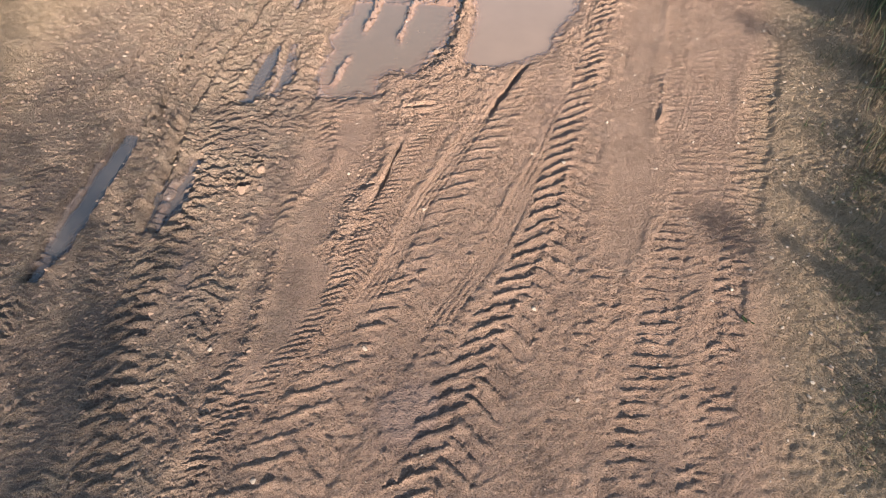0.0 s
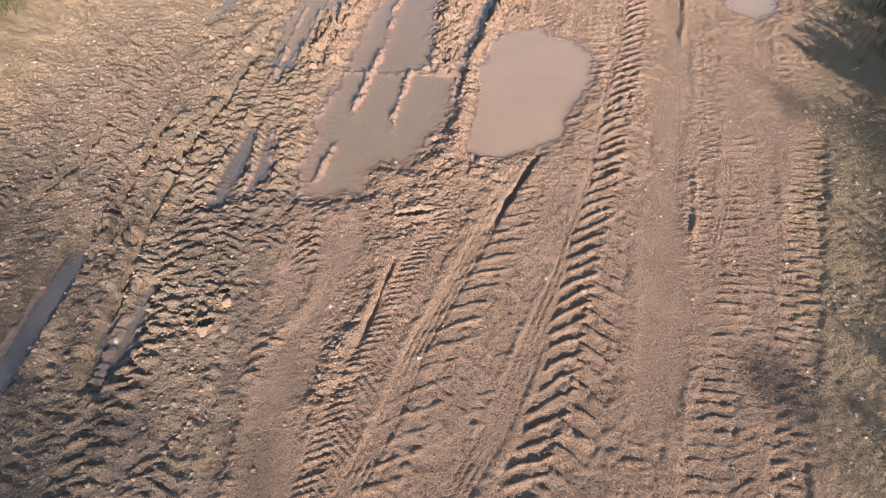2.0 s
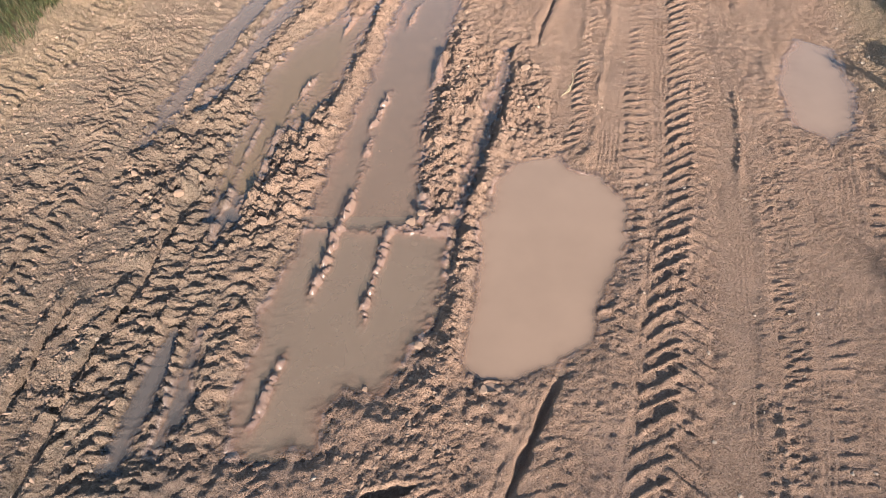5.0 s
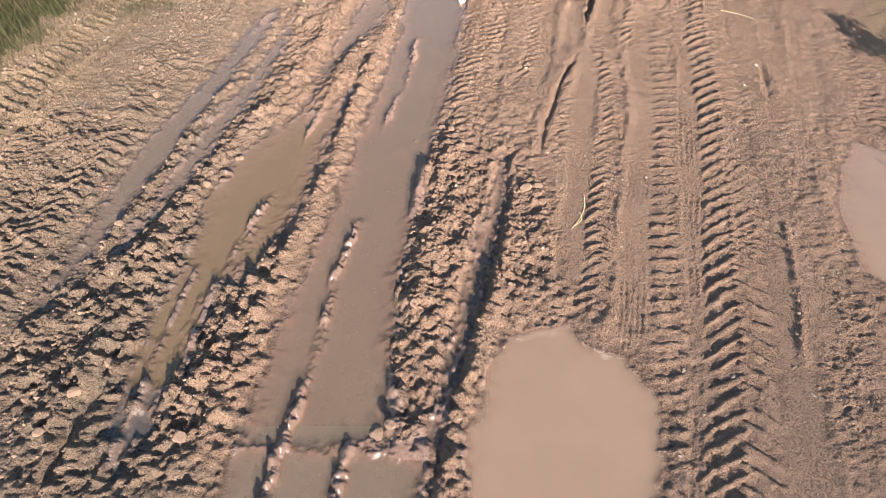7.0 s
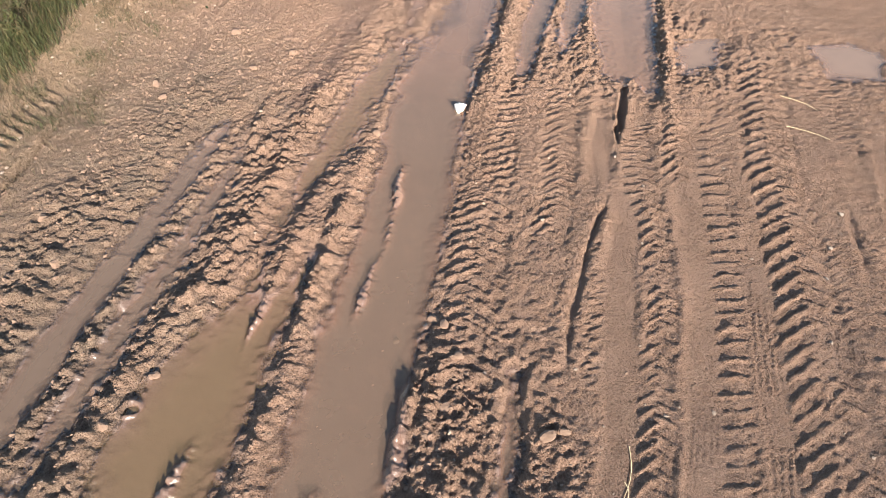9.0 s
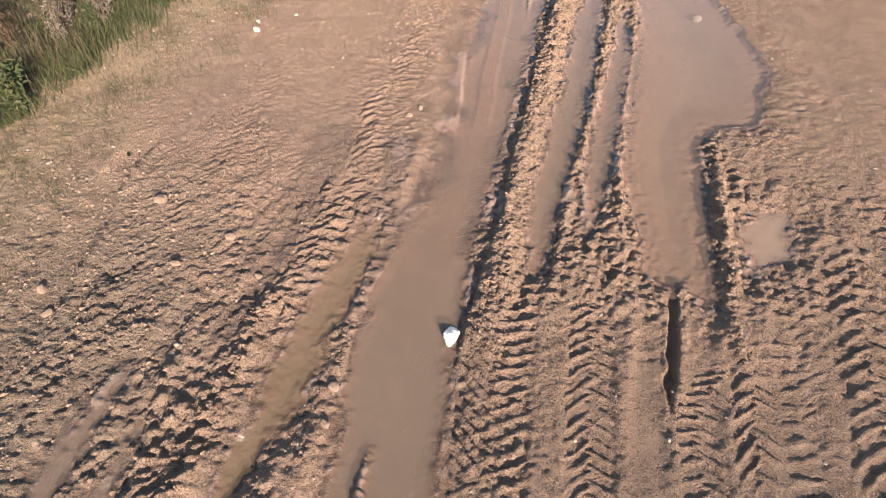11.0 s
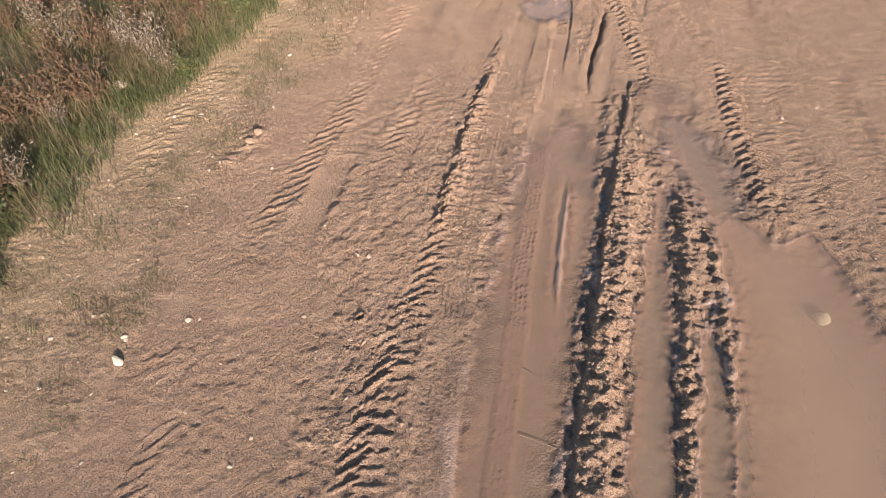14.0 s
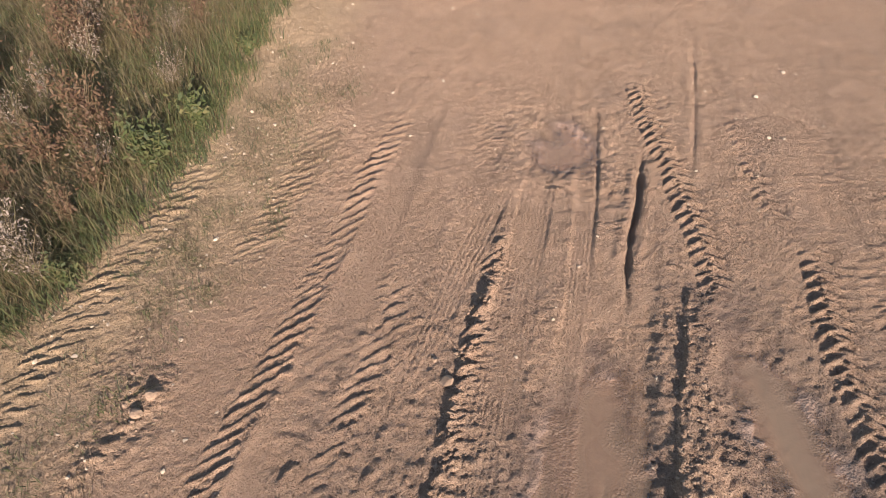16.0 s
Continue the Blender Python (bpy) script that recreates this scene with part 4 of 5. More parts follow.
ribs([(1.0, 16.0), (1.25, 17.2), (1.6, 18.6), (2.0, 20.3)], 0.16, 5, 0.006)
ribs([(1.35, 16.2), (1.6, 17.2), (1.85, 18.5), (2.15, 20.3)], 0.16, 5, 0.006)
basin([(1.41, 18.25), (1.45, 18.45), (1.7, 18.73), (1.85, 18.5), (1.8, 18.2)], -0.02, 0.008, THIN, 0.1, label="film of water in tyre grooves", damp=0.25)

# squeezed-up banks
ridge([(-1.05, 5.9), (-0.97, 6.32), (-0.8, 7.12), (-0.61, 8.0), (-0.46, 9.0), (-0.3, 9.9)], 0.13, 0.093)
ridge([(-1.12, 4.6), (-1.1, 5.2), (-1.03, 5.7)], 0.1, 0.058)
ridge([(-0.05, 5.9), (0.0, 6.4), (0.05, 7.0), (0.22, 7.8), (0.3, 8.3)], 0.16, 0.068)
ridge([(0.12, 4.7), (0.18, 5.2), (0.3, 5.95), (0.46, 6.47), (0.69, 7.38)], 0.13, 0.068)
ridge([(-0.75, 5.26), (-0.62, 5.9), (-0.54, 6.32), (-0.42, 7.22), (-0.36, 7.44)], 0.1, 0.11, 0.7, 0.05)
ridge([(-0.23, 8.5), (-0.08, 9.18), (0.0, 9.85)], 0.09, 0.1, 0.7, 0.05)
ridge([(-0.41, 5.05), (-0.34, 5.5), (-0.27, 5.85)], 0.1, 0.11, 0.7, 0.05)
ridge([(-0.95, 4.35), (-0.9, 4.6), (-0.85, 4.85)], 0.1, 0.11, 0.7, 0.05)
ridge([(0.0, 7.45), (0.08, 7.75), (0.16, 8.08)], 0.09, 0.1, 0.7, 0.05)
ridge([(-1.41, 5.8), (-1.38, 6.1), (-1.3, 6.8)], 0.085, 0.068, 0.7, 0.05)
ridge([(-1.3, 6.0), (-1.27, 6.6), (-1.15, 7.2), (-1.02, 7.7)], 0.085, 0.088, 0.8, 0.06)
ridge([(-1.12, 6.2), (-1.02, 6.8), (-0.92, 7.2)], 0.095, 0.088, 0.8, 0.06)
ridge([(1.12, 11.0), (1.42, 12.05), (1.66, 12.74), (1.86, 13.42), (2.01, 14.06), (2.19, 14.69), (2.36, 15.47)], 0.09, 0.055, 0.85, 0.06)
ridge([(1.62, 11.2), (1.72, 11.8), (1.78, 12.2)], 0.07, 0.045, 0.7, 0.05)
ridge([(2.22, 13.8), (2.34, 14.31), (2.46, 15.06), (2.44, 15.4)], 0.06, 0.04, 0.8, 0.05)
ridge([(2.15, 10.3), (2.33, 11.29), (2.44, 11.8), (2.6, 12.4)], 0.12, 0.043, 0.85, 0.05)
ridge([(-1.75, 6.9), (-1.62, 7.5), (-1.45, 8.1), (-1.22, 8.7), (-1.0, 9.4), (-0.8, 10.3), (-0.65, 10.9)], 0.16, 0.068, 0.7, 0.08)
ridge([(-2.05, 7.2), (-1.88, 7.9), (-1.75, 8.5), (-1.6, 9.1)], 0.12, 0.053, 0.7, 0.06)
ridge([(-0.2, 10.3), (-0.15, 10.7), (-0.1, 11.0)], 0.085, 0.058, 0.7, 0.05)

clods([(-1.0, 5.74), (-0.6, 5.8), (-0.1, 5.78), (0.1, 5.8), (0.08, 5.93), (-0.3, 5.9), (-0.7, 5.92), (-0.95, 5.88)], 0.05, 0.05, 0.06, 0.9)
ridge([(0.49, 15.11), (0.54, 15.42), (0.71, 16.06), (0.79, 16.42), (0.93, 16.93), (1.09, 17.47)], 0.13, 0.065, 0.8, 0.07)
ridge([(2.29, 6.27), (2.42, 6.71), (2.54, 7.13), (2.62, 7.43)], 0.06, 0.03)
ridge([(1.68, 3.65), (1.79, 3.97), (1.92, 4.44)], 0.06, 0.03)
ridge([(2.16, 10.54), (2.27, 11.06), (2.39, 11.58), (2.54, 12.26)], 0.12, 0.05, 0.85, 0.06)
ridge([(-1.73, 4.32), (-1.65, 4.74), (-1.58, 5.16), (-1.53, 5.60), (-1.46, 6.23), (-1.44, 6.60), (-1.38, 7.09)], 0.07, 0.055, 0.8, 0.05)
ridge([(-1.45, 4.29), (-1.46, 4.61), (-1.44, 5.06)], 0.07, 0.055, 0.8, 0.05)
ridge([(-1.21, 5.84), (-1.18, 6.45), (-1.13, 6.92), (-1.04, 7.55)], 0.09, 0.05, 0.8, 0.05)
ridge([(-0.83, 8.63), (-0.71, 9.12), (-0.56, 9.56), (-0.37, 9.91)], 0.22, 0.06, 0.75, 0.07)
ridge([(-0.85, 8.30), (-0.70, 9.00)], 0.06, 0.06, 0.8, 0.06)
rut([(0.99, 8.15), (1.10, 8.57), (1.24, 8.99), (1.43, 9.42)], 0.035, 0.02, wall=0.014, berm=0.012)
rut([(1.67, 10.10), (1.78, 10.54), (1.92, 10.97)], 0.045, 0.055, wall=0.015, berm=0.012)
rut([(0.40, 4.00), (0.54, 4.29), (0.73, 4.66)], 0.04, 0.06, wall=0.014, berm=0.006)
rut([(-0.47, 3.01), (-0.32, 3.56)], 0.025, 0.035, wall=0.012, berm=0.005)
rut([(2.66, 18.22), (2.91, 19.11), (3.21, 20.22)], 0.025, 0.012, wall=0.014, berm=0.006)
rut([(1.87, 16.94), (1.99, 17.42), (2.12, 17.83), (2.24, 18.25)], 0.034, 0.045, wall=0.014, berm=0.012)
rut([(1.37, 15.12), (1.44, 15.43), (1.50, 15.67)], 0.045, 0.05, wall=0.014, berm=0.008)
rut([(3.00, 8.76), (3.11, 9.28)], 0.035, 0.016, wall=0.014, berm=0.01)
rut([(-2.25, 3.81), (-2.31, 4.21), (-2.29, 4.56), (-2.23, 5.16)], 0.05, 0.05, wall=0.02, berm=0.025)
rut([(-1.99, 2.94), (-2.01, 3.35), (-2.05, 3.97), (-1.94, 4.81), (-1.80, 5.50), (-1.67, 6.54)], 0.045, 0.035, wall=0.02, berm=0.025)
rut([(-2.95, 4.12), (-2.77, 4.62), (-2.73, 5.20), (-2.67, 5.99)], 0.04, 0.03, wall=0.02, berm=0.025)
rut([(-2.03, 2.67), (-2.04, 3.08), (-2.04, 3.44), (-2.07, 3.78)], 0.06, 0.06, wall=0.02, berm=0.025)

# holes and cracks
pit(-0.16, 4.05, 0.27, 0.055, 12, 0.08)
pit(0.36, 4.63, 0.1, 0.05, 10, 0.06)
for hx, hy, hs in ((-1.7, 6.4, 0.15), (-2.08, 6.18, 0.12), (-1.84, 6.2, 0.13), (-1.2, 5.95, 0.11), (-1.9, 5.96, 0.1), (-1.43, 3.13, 0.11), (-1.56, 3.19, 0.07), (-1.36, 3.36, 0.09),
                   (-2.3, 6.5, 0.09), (-1.95, 6.7, 0.09), (-1.6, 6.15, 0.08), (0.86, 7.78, 0.1), (-1.4, 7.9, 0.1),
                   (-2.55, 5.6, 0.07), (-2.35, 5.75, 0.08), (0.0, 14.35, 0.06), (-0.45, 11.8, 0.07)):
    pit(hx, hy, hs * 0.8, hs * 0.55, 35, 0.05, 0.022)
rut([(1.28, 14.5), (1.34, 14.85), (1.42, 15.25), (1.5, 15.6)], 0.03, 0.015, wall=0.014, berm=0.008)

for hx, hy, hl, ht in ((-2.33, 3.84, 0.16, 80), (-2.31, 4.12, 0.2, 82), (-2.27, 4.45, 0.16, 75), (-2.27, 4.66, 0.14, 100), (-2.2, 4.95, 0.3, 70), (-2.1, 3.8, 0.14, 90), (-2.04, 3.48, 0.18, 85), (-2.03, 3.25, 0.16, 88), (-1.95, 4.3, 0.16, 60), (-1.9, 4.7, 0.18, 70), (-1.88, 5.1, 0.16, 65), (-2.02, 4.5, 0.1, 50), (-2.6, 4.6, 0.1, 40), (-2.92, 4.4, 0.08, 30), (-2.9, 5.6, 0.16, 70), (-3.0, 5.9, 0.12, 60)):
    pit(hx, hy, hl, 0.045, ht, 0.06, 0.018)

# wet patches
WET = np.maximum(WET, inner * 0.2 * step(0.2, 0.7, vnoise(X, Y, 0.55, 201) + 0.4 * vnoise(X, Y, 0.16, 203)))
WET = np.maximum(WET, inner * 0.4 * step(0.0, 0.6, vnoise(X, Y, 0.4, 205) + 0.3 * vnoise(X, Y, 0.12, 207)) * step(-0.3, 0.3, -1.0 - X) * (1 - step(4.2, 6.0, Y)))
tint(WET, [(-0.2, 11.5), (0.05, 12.5), (0.2, 12.4), (0.0, 11.4)], 0.7, 0.12)
tint(WET, [(-0.9, 10.9), (-0.6, 12.6), (-0.3, 12.4), (-0.5, 11.0)], 0.4, 0.25)
tint(WET, [(-0.6, 1.0), (-0.5, 1.8), (0.2, 1.8), (0.3, 1.0)], 0.35, 0.25)
tint(WET, [(-1.0, 3.2), (-0.9, 4.3), (-0.5, 4.3), (-0.6, 3.3)], 0.3, 0.25)
tint(WET, [(0.7, 3.6), (0.9, 4.6), (1.1, 4.5), (0.9, 3.5)], 0.3, 0.2)
tint(WET, [(2.2, 15.4), (2.2, 17.0), (2.7, 17.0), (2.8, 15.4)], 0.5, 0.25)

ROWS, COLS = X.shape


def height(x, y):
    """The ground's height at a place."""
    j = min(max(int(np.searchsorted(GX, x)), 1), COLS - 1)
    i = min(max(int(np.searchsorted(GY, y)), 1), ROWS - 1)
    return float(Z[i, j])


def heights(x, y):
    j = np.clip(np.searchsorted(GX, x), 1, COLS - 1)
    i = np.clip(np.searchsorted(GY, y), 1, ROWS - 1)
    return Z[i, j]


def mesh_of(name, verts, faces, sides, material, smooth=True):
    """A mesh from arrays of places and of corner numbers, all faces with as many sides."""
    me = bpy.data.meshes.new(name)
    verts, faces = np.asarray(verts, np.float32), np.asarray(faces, np.int32)
    me.vertices.add(len(verts))
    me.vertices.foreach_set("co", verts.ravel())
    me.loops.add(faces.size)
    me.loops.foreach_set("vertex_index", faces.ravel())
    me.polygons.add(len(faces))
    me.polygons.foreach_set("loop_start", np.arange(0, faces.size, sides, dtype=np.int32))
    me.polygons.foreach_set("loop_total", np.full(len(faces), sides, np.int32))
    me.update(calc_edges=True)
    me.polygons.foreach_set("use_smooth", np.full(len(faces), smooth))
    me.materials.append(material)
    return me


def give(me, name, values):
    me.attributes.new(name, "FLOAT", "POINT").data.foreach_set("value", np.asarray(values, np.float32).ravel())


def build_ground():
    k = np.arange(ROWS * COLS).reshape(ROWS, COLS)
    quads = np.stack([k[:-1, :-1], k[:-1, 1:], k[1:, 1:], k[1:, :-1]], -1).reshape(-1, 4)
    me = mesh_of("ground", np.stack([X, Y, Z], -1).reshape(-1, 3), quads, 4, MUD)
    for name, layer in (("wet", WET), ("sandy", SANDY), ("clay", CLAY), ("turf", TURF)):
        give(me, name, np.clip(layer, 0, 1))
    tagged(new("ground", me), "reddish brown mud track, rutted and printed by tractor tyres", "dirt road", kind="structure")


def build_puddles():
    taken = np.zeros((ROWS, COLS), bool)
    for poly, level, water, label in PUDDLES:
        sl = inside(poly, 0.12)[0]
        box = tuple(slice(v.start // 2 * 2, v.stop + 2, 2) for v in sl)
        x, y = X[box], Y[box]
        d = distance_in(poly, x, y)
        depth = level - Z[box]
        use = d > -0.1
        cell = use[:-1, :-1] & use[:-1, 1:] & use[1:, :-1] & use[1:, 1:]
        cell &= np.maximum(np.maximum(depth[:-1, :-1], depth[1:, 1:]), np.maximum(depth[:-1, 1:], depth[1:, :-1])) > -0.004
        mine = taken[box][:-1, :-1]
        cell &= ~mine
        taken[box][:-1, :-1] |= cell
        k = np.arange(x.size).reshape(x.shape)
        quads = np.stack([k[:-1, :-1], k[:-1, 1:], k[1:, 1:], k[1:, :-1]], -1)[cell]
        if not len(quads):
            continue
        used, back = np.unique(quads, return_inverse=True)
        co = np.stack([x, y, np.full_like(x, level)], -1).reshape(-1, 3)[used]
        me = mesh_of("puddle", co, back.reshape(-1, 4), 4, water)
        give(me, "depth", depth.ravel()[used])
        pool = tagged(new("puddle", me), label, "puddle", "puddles in the road", "structure")
        pool.visible_shadow = False


build_ground()
build_puddles()


# ---- loose things ----
def ico(times):
    bm = bmesh.new()
    bmesh.ops.create_icosphere(bm, subdivisions=times, radius=1.0)
    co = np.array([v.co[:] for v in bm.verts])
    fa = np.array([[v.index for v in f.verts] for f in bm.faces])
    bm.free()
    return co, fa


ICO1, FACE1 = ico(1)
ICO2, FACE2 = ico(2)
OCTA = np.array([[1, 0, 0], [-1, 0, 0], [0, 1, 0], [0, -1, 0], [0, 0, 1], [0, 0, -1]], float)
OCTAF = np.array([[4, 0, 2], [4, 2, 1], [4, 1, 3], [4, 3, 0], [5, 2, 0], [5, 1, 2], [5, 3, 1], [5, 0, 3]])
RNG = np.random.default_rng(5)


def scatter(weight, count, region):
    """Random places on the sheet, thicker where the weight is greater."""
    x0, x1, y0, y1 = region
    out = []
    have = 0
    while have < count:
        x, y = RNG.uniform(x0, x1, 40000), RNG.uniform(y0, y1, 40000)
        j, i = np.searchsorted(GX, x), np.searchsorted(GY, y)
        ok = RNG.random(40000) < weight[i, j]
        out.append(np.stack([x[ok], y[ok]], 1))
        have += int(ok.sum())
    return np.concatenate(out)[:count]


def lump_stuff(name, places, low, high, flat, material, label, category, shape=OCTA, shape_faces=OCTAF):
    """Many small crumbs or pebbles in one mesh."""
    n = len(places)
    size = low + (high - low) * RNG.random(n) ** 3
    co = shape[None] * (1 + RNG.uniform(-0.5, 0.35, (n, len(shape), 1)))
    co = co * np.stack([RNG.uniform(0.7, 1.3, n), RNG.uniform(0.7, 1.3, n), np.full(n, flat) * RNG.uniform(0.7, 1.2, n)], 1)[:, None]
    a = RNG.uniform(0, 6.28, n)[:, None]
    x, y = co[..., 0] * np.cos(a) - co[..., 1] * np.sin(a), co[..., 0] * np.sin(a) + co[..., 1] * np.cos(a)
    z = heights(places[:, 0], places[:, 1]) + size * flat * 0.12
    v = np.stack([x * size[:, None] + places[:, :1], y * size[:, None] + places[:, 1:], co[..., 2] * size[:, None] + z[:, None]], -1)
    f = shape_faces[None] + (np.arange(n) * len(shape))[:, None, None]
    me = mesh_of(name, v.reshape(-1, 3), f.reshape(-1, 3), 3, material, False)
    tagged(new(name, me), label, category, kind="stuff")


DRYLAND = 1 - np.clip(WET * 1.4, 0, 1)
lump_stuff("mud_crumbs", scatter(ROUGH ** 1.5 * DRYLAND, 18000, (-3.7, 4.2, 0.8, 20.9)), 0.003, 0.02, 0.6, CLOD, "small brown crumbs of broken mud on the road", "mud crumbs")
lump_stuff("loose_crumbs", scatter((0.25 + ROUGH) * DRYLAND, 15000, (-3.7, 4.2, 0.8, 20.9)), 0.003, 0.011, 0.7, CLOD, "fine crumbs of dry mud on the road", "mud crumbs")
lump_stuff("pebbles", scatter((0.12 + SANDY) * DRYLAND, 3800, (-3.7, 4.2, 0.8, 20.9)), 0.004, 0.017, 0.6, STONE, "small pale pebbles in the grit of the road", "pebbles", ICO1, FACE1)


def boulder(name, x, y, size, flat, material, label, category, group="", seed=0, sunk=0.3):
    """A stone or clod with a broken, pitted shape."""
    rng = np.random.default_rng(seed)
    axes = rng.normal(size=(9, 3))
    axes /= np.linalg.norm(axes, axis=1)[:, None]
    cut = rng.uniform(0.5, 0.9, 9)
    co = ICO2.copy()
    for ax, c in zip(axes, cut):
        over = np.maximum(co @ ax - c, 0)
        co -= over[:, None] * ax
    co *= 1 + rng.uniform(-0.06, 0.06, (len(co), 1))
    co *= np.array([rng.uniform(0.8, 1.3), rng.uniform(0.7, 1.1), flat]) * size / 2
    a = rng.uniform(0, 6.28)
    co[:, :2] = co[:, :2] @ np.array([[math.cos(a), math.sin(a)], [-math.sin(a), math.cos(a)]])
    me = mesh_of(name, co, FACE2, 3, material, False)
    ob = new(name, me)
    ob.location = (x, y, height(x, y) + size * flat * (0.5 - sunk))
    return tagged(ob, label, category, group)


CLODS = [(-1.43, 3.06, 0.1), (-1.33, 3.27, 0.09), (-1.55, 3.1, 0.07), (-1.3, 3.08, 0.06), (-0.13, 5.9, 0.11), (-0.06, 5.93, 0.08), (0.83, 7.72, 0.1), (0.92, 7.75, 0.07), (-1.33, 8.11, 0.09),
         (0.31, 4.6, 0.09), (0.4, 4.62, 0.06), (-1.15, 6.03, 0.09), (-1.17, 5.88, 0.11), (-1.7, 6.32, 0.1), (-1.8, 6.13, 0.11), (-2.08, 6.1, 0.09), (-1.9, 5.9, 0.08), (-2.2, 6.35, 0.08),
         (-1.01, 16.2, 0.12), (-1.06, 16.08, 0.1), (0.68, 16.3, 0.1), (0.6, 16.45, 0.07), (0.21, 12.8, 0.09), (0.12, 12.7, 0.07), (1.62, 10.95, 0.07), (-0.22, 10.22, 0.09), (-0.24, 10.0, 0.07),
         (0.02, 8.35, 0.06), (0.24, 8.48, 0.09), (0.3, 8.42, 0.07), (-1.36, 11.1, 0.11), (-1.63, 11.68, 0.13), (-1.05, 11.32, 0.08), (-0.8, 11.0, 0.08), (-2.16, 10.9, 0.12), (-2.06, 10.72, 0.1),
         (1.3, 5.93, 0.05), (1.18, 5.5, 0.05), (1.05, 5.3, 0.04), (-0.35, 4.62, 0.06), (-0.05, 4.9, 0.07), (0.05, 6.7, 0.08), (0.12, 7.3, 0.09), (0.18, 7.0, 0.07), (0.3, 7.9, 0.08), (0.38, 8.2, 0.07),
         (-2.0, 7.4, 0.08), (-1.7, 7.0, 0.08), (-1.65, 7.3, 0.09), (-1.5, 7.8, 0.08), (-2.5, 8.6, 0.09), (-2.45, 9.3, 0.08), (-2.2, 8.9, 0.09), (1.4, 10.8, 0.06), (2.3, 11.0, 0.07), (2.4, 11.6, 0.07)]
for k, (x, y, size) in enumerate(CLODS):
    boulder("mud_clod", x, y, size * 0.85, 0.7, CLOD, "broken lump of brown clay lying on the mud", "mud clod", "clods on the road", 100 + k, 0.42)
STONES = [(-1.42, 14.03, 0.09), (-1.44, 14.2, 0.06), (-1.08, 14.33, 0.05), (3.02, 14.42, 0.13), (1.81, 2.2, 0.04), (2.05, 1.55, 0.03), (2.3, 3.6, 0.035), (2.5, 4.1, 0.03), (3.05, 9.3, 0.05),
          (2.72, 8.75, 0.06), (2.85, 9.0, 0.035), (3.5, 19.2, 0.06), (3.4, 18.6, 0.05), (3.9, 19.6, 0.06), (0.65, 19.4, 0.05), (0.2, 19.2, 0.05), (-0.1, 18.7, 0.045), (-0.95, 17.4, 0.045),
          (-0.6, 13.4, 0.03), (-1.7, 12.7, 0.03), (1.6, 9.9, 0.03), (1.1, 9.9, 0.03), (2.0, 5.1, 0.025)]
for k, (x, y, size) in enumerate(STONES):
    size *= 0.8 if size < 0.08 else 1.0
    boulder("stone", x, y, size, 0.5, PALE, "pale stone bedded in the dirt of the road", "stone", "stones on the road", 300 + k, 0.2)


boulder("stone", -2.33, 16.76, 0.14, 0.5, PALE, "whitish stone lying in the grass of the verge", "stone", "stones on the road", 391, 0.0)


def rubbish(x, y):
    """A crumpled bag, dented all over."""
    rng = np.random.default_rng(77)
    co, fa = ico(3)
    for _ in range(26):
        ax = rng.normal(size=3)
        ax /= np.linalg.norm(ax)
        co -= np.maximum(co @ ax - rng.uniform(0.6, 0.92), 0)[:, None] * ax * 1.05
    co *= 1 + rng.uniform(-0.12, 0.12, (len(co), 1))
    co *= np.array([0.06, 0.072, 0.05])
    n = Nodes("crumpled_plastic")
    c = n.mix(n.ramp(n.noise(22, 3, 0.6), [(0.5, 0.0), (0.62, 1.0)]), (0.8, 0.76, 0.7), (0.72, 0.5, 0.36))
    c = n.mix(n.ramp(n.noise(9, 2, 0.5), [(0.62, 0.0), (0.7, 0.7)]), c, (0.6, 0.16, 0.09))
    m = n.done(c, 0.45, n.bump(n.noise(60, 4, 0.7), 0.5, 0.006), 0.5)
    ob = new("crumpled_bag", mesh_of("crumpled_bag", co, fa, 3, m, False))
    ob.location = (x, y, height(x, y) + 0.03)
    tagged(ob, "crumpled whitish plastic bag at the edge of the wet rut", "rubbish")


rubbish(0.445, 10.56)


def tube(points, radii, sides=6):
    """Places and faces of a tapered tube along points."""
    p = np.array(points, float)
    t = np.gradient(p, axis=0)
    t /= np.linalg.norm(t, axis=1)[:, None] + 1e-9
    ref = np.where(np.abs(t[:, 2:3]) > 0.9, np.array([[1.0, 0, 0]]), np.array([[0, 0, 1.0]]))
    a = np.cross(t, ref)
    a /= np.linalg.norm(a, axis=1)[:, None] + 1e-9
    b = np.cross(t, a)
    ang = np.linspace(0, 2 * np.pi, sides, endpoint=False)
    ring = p[:, None] + np.array(radii)[:, None, None] * (a[:, None] * np.cos(ang)[None, :, None] + b[:, None] * np.sin(ang)[None, :, None])
    n = len(p)
    k = np.arange(n * sides).reshape(n, sides)
    quads = np.stack([k[:-1], np.roll(k[:-1], -1, 1), np.roll(k[1:], -1, 1), k[1:]], -1).reshape(-1, 4)
    return ring.reshape(-1, 3), quads


STRAW = Nodes("straw").done((0.62, 0.5, 0.3), 0.6)
TWIG = Nodes("twig").done((0.16, 0.11, 0.075), 0.85)


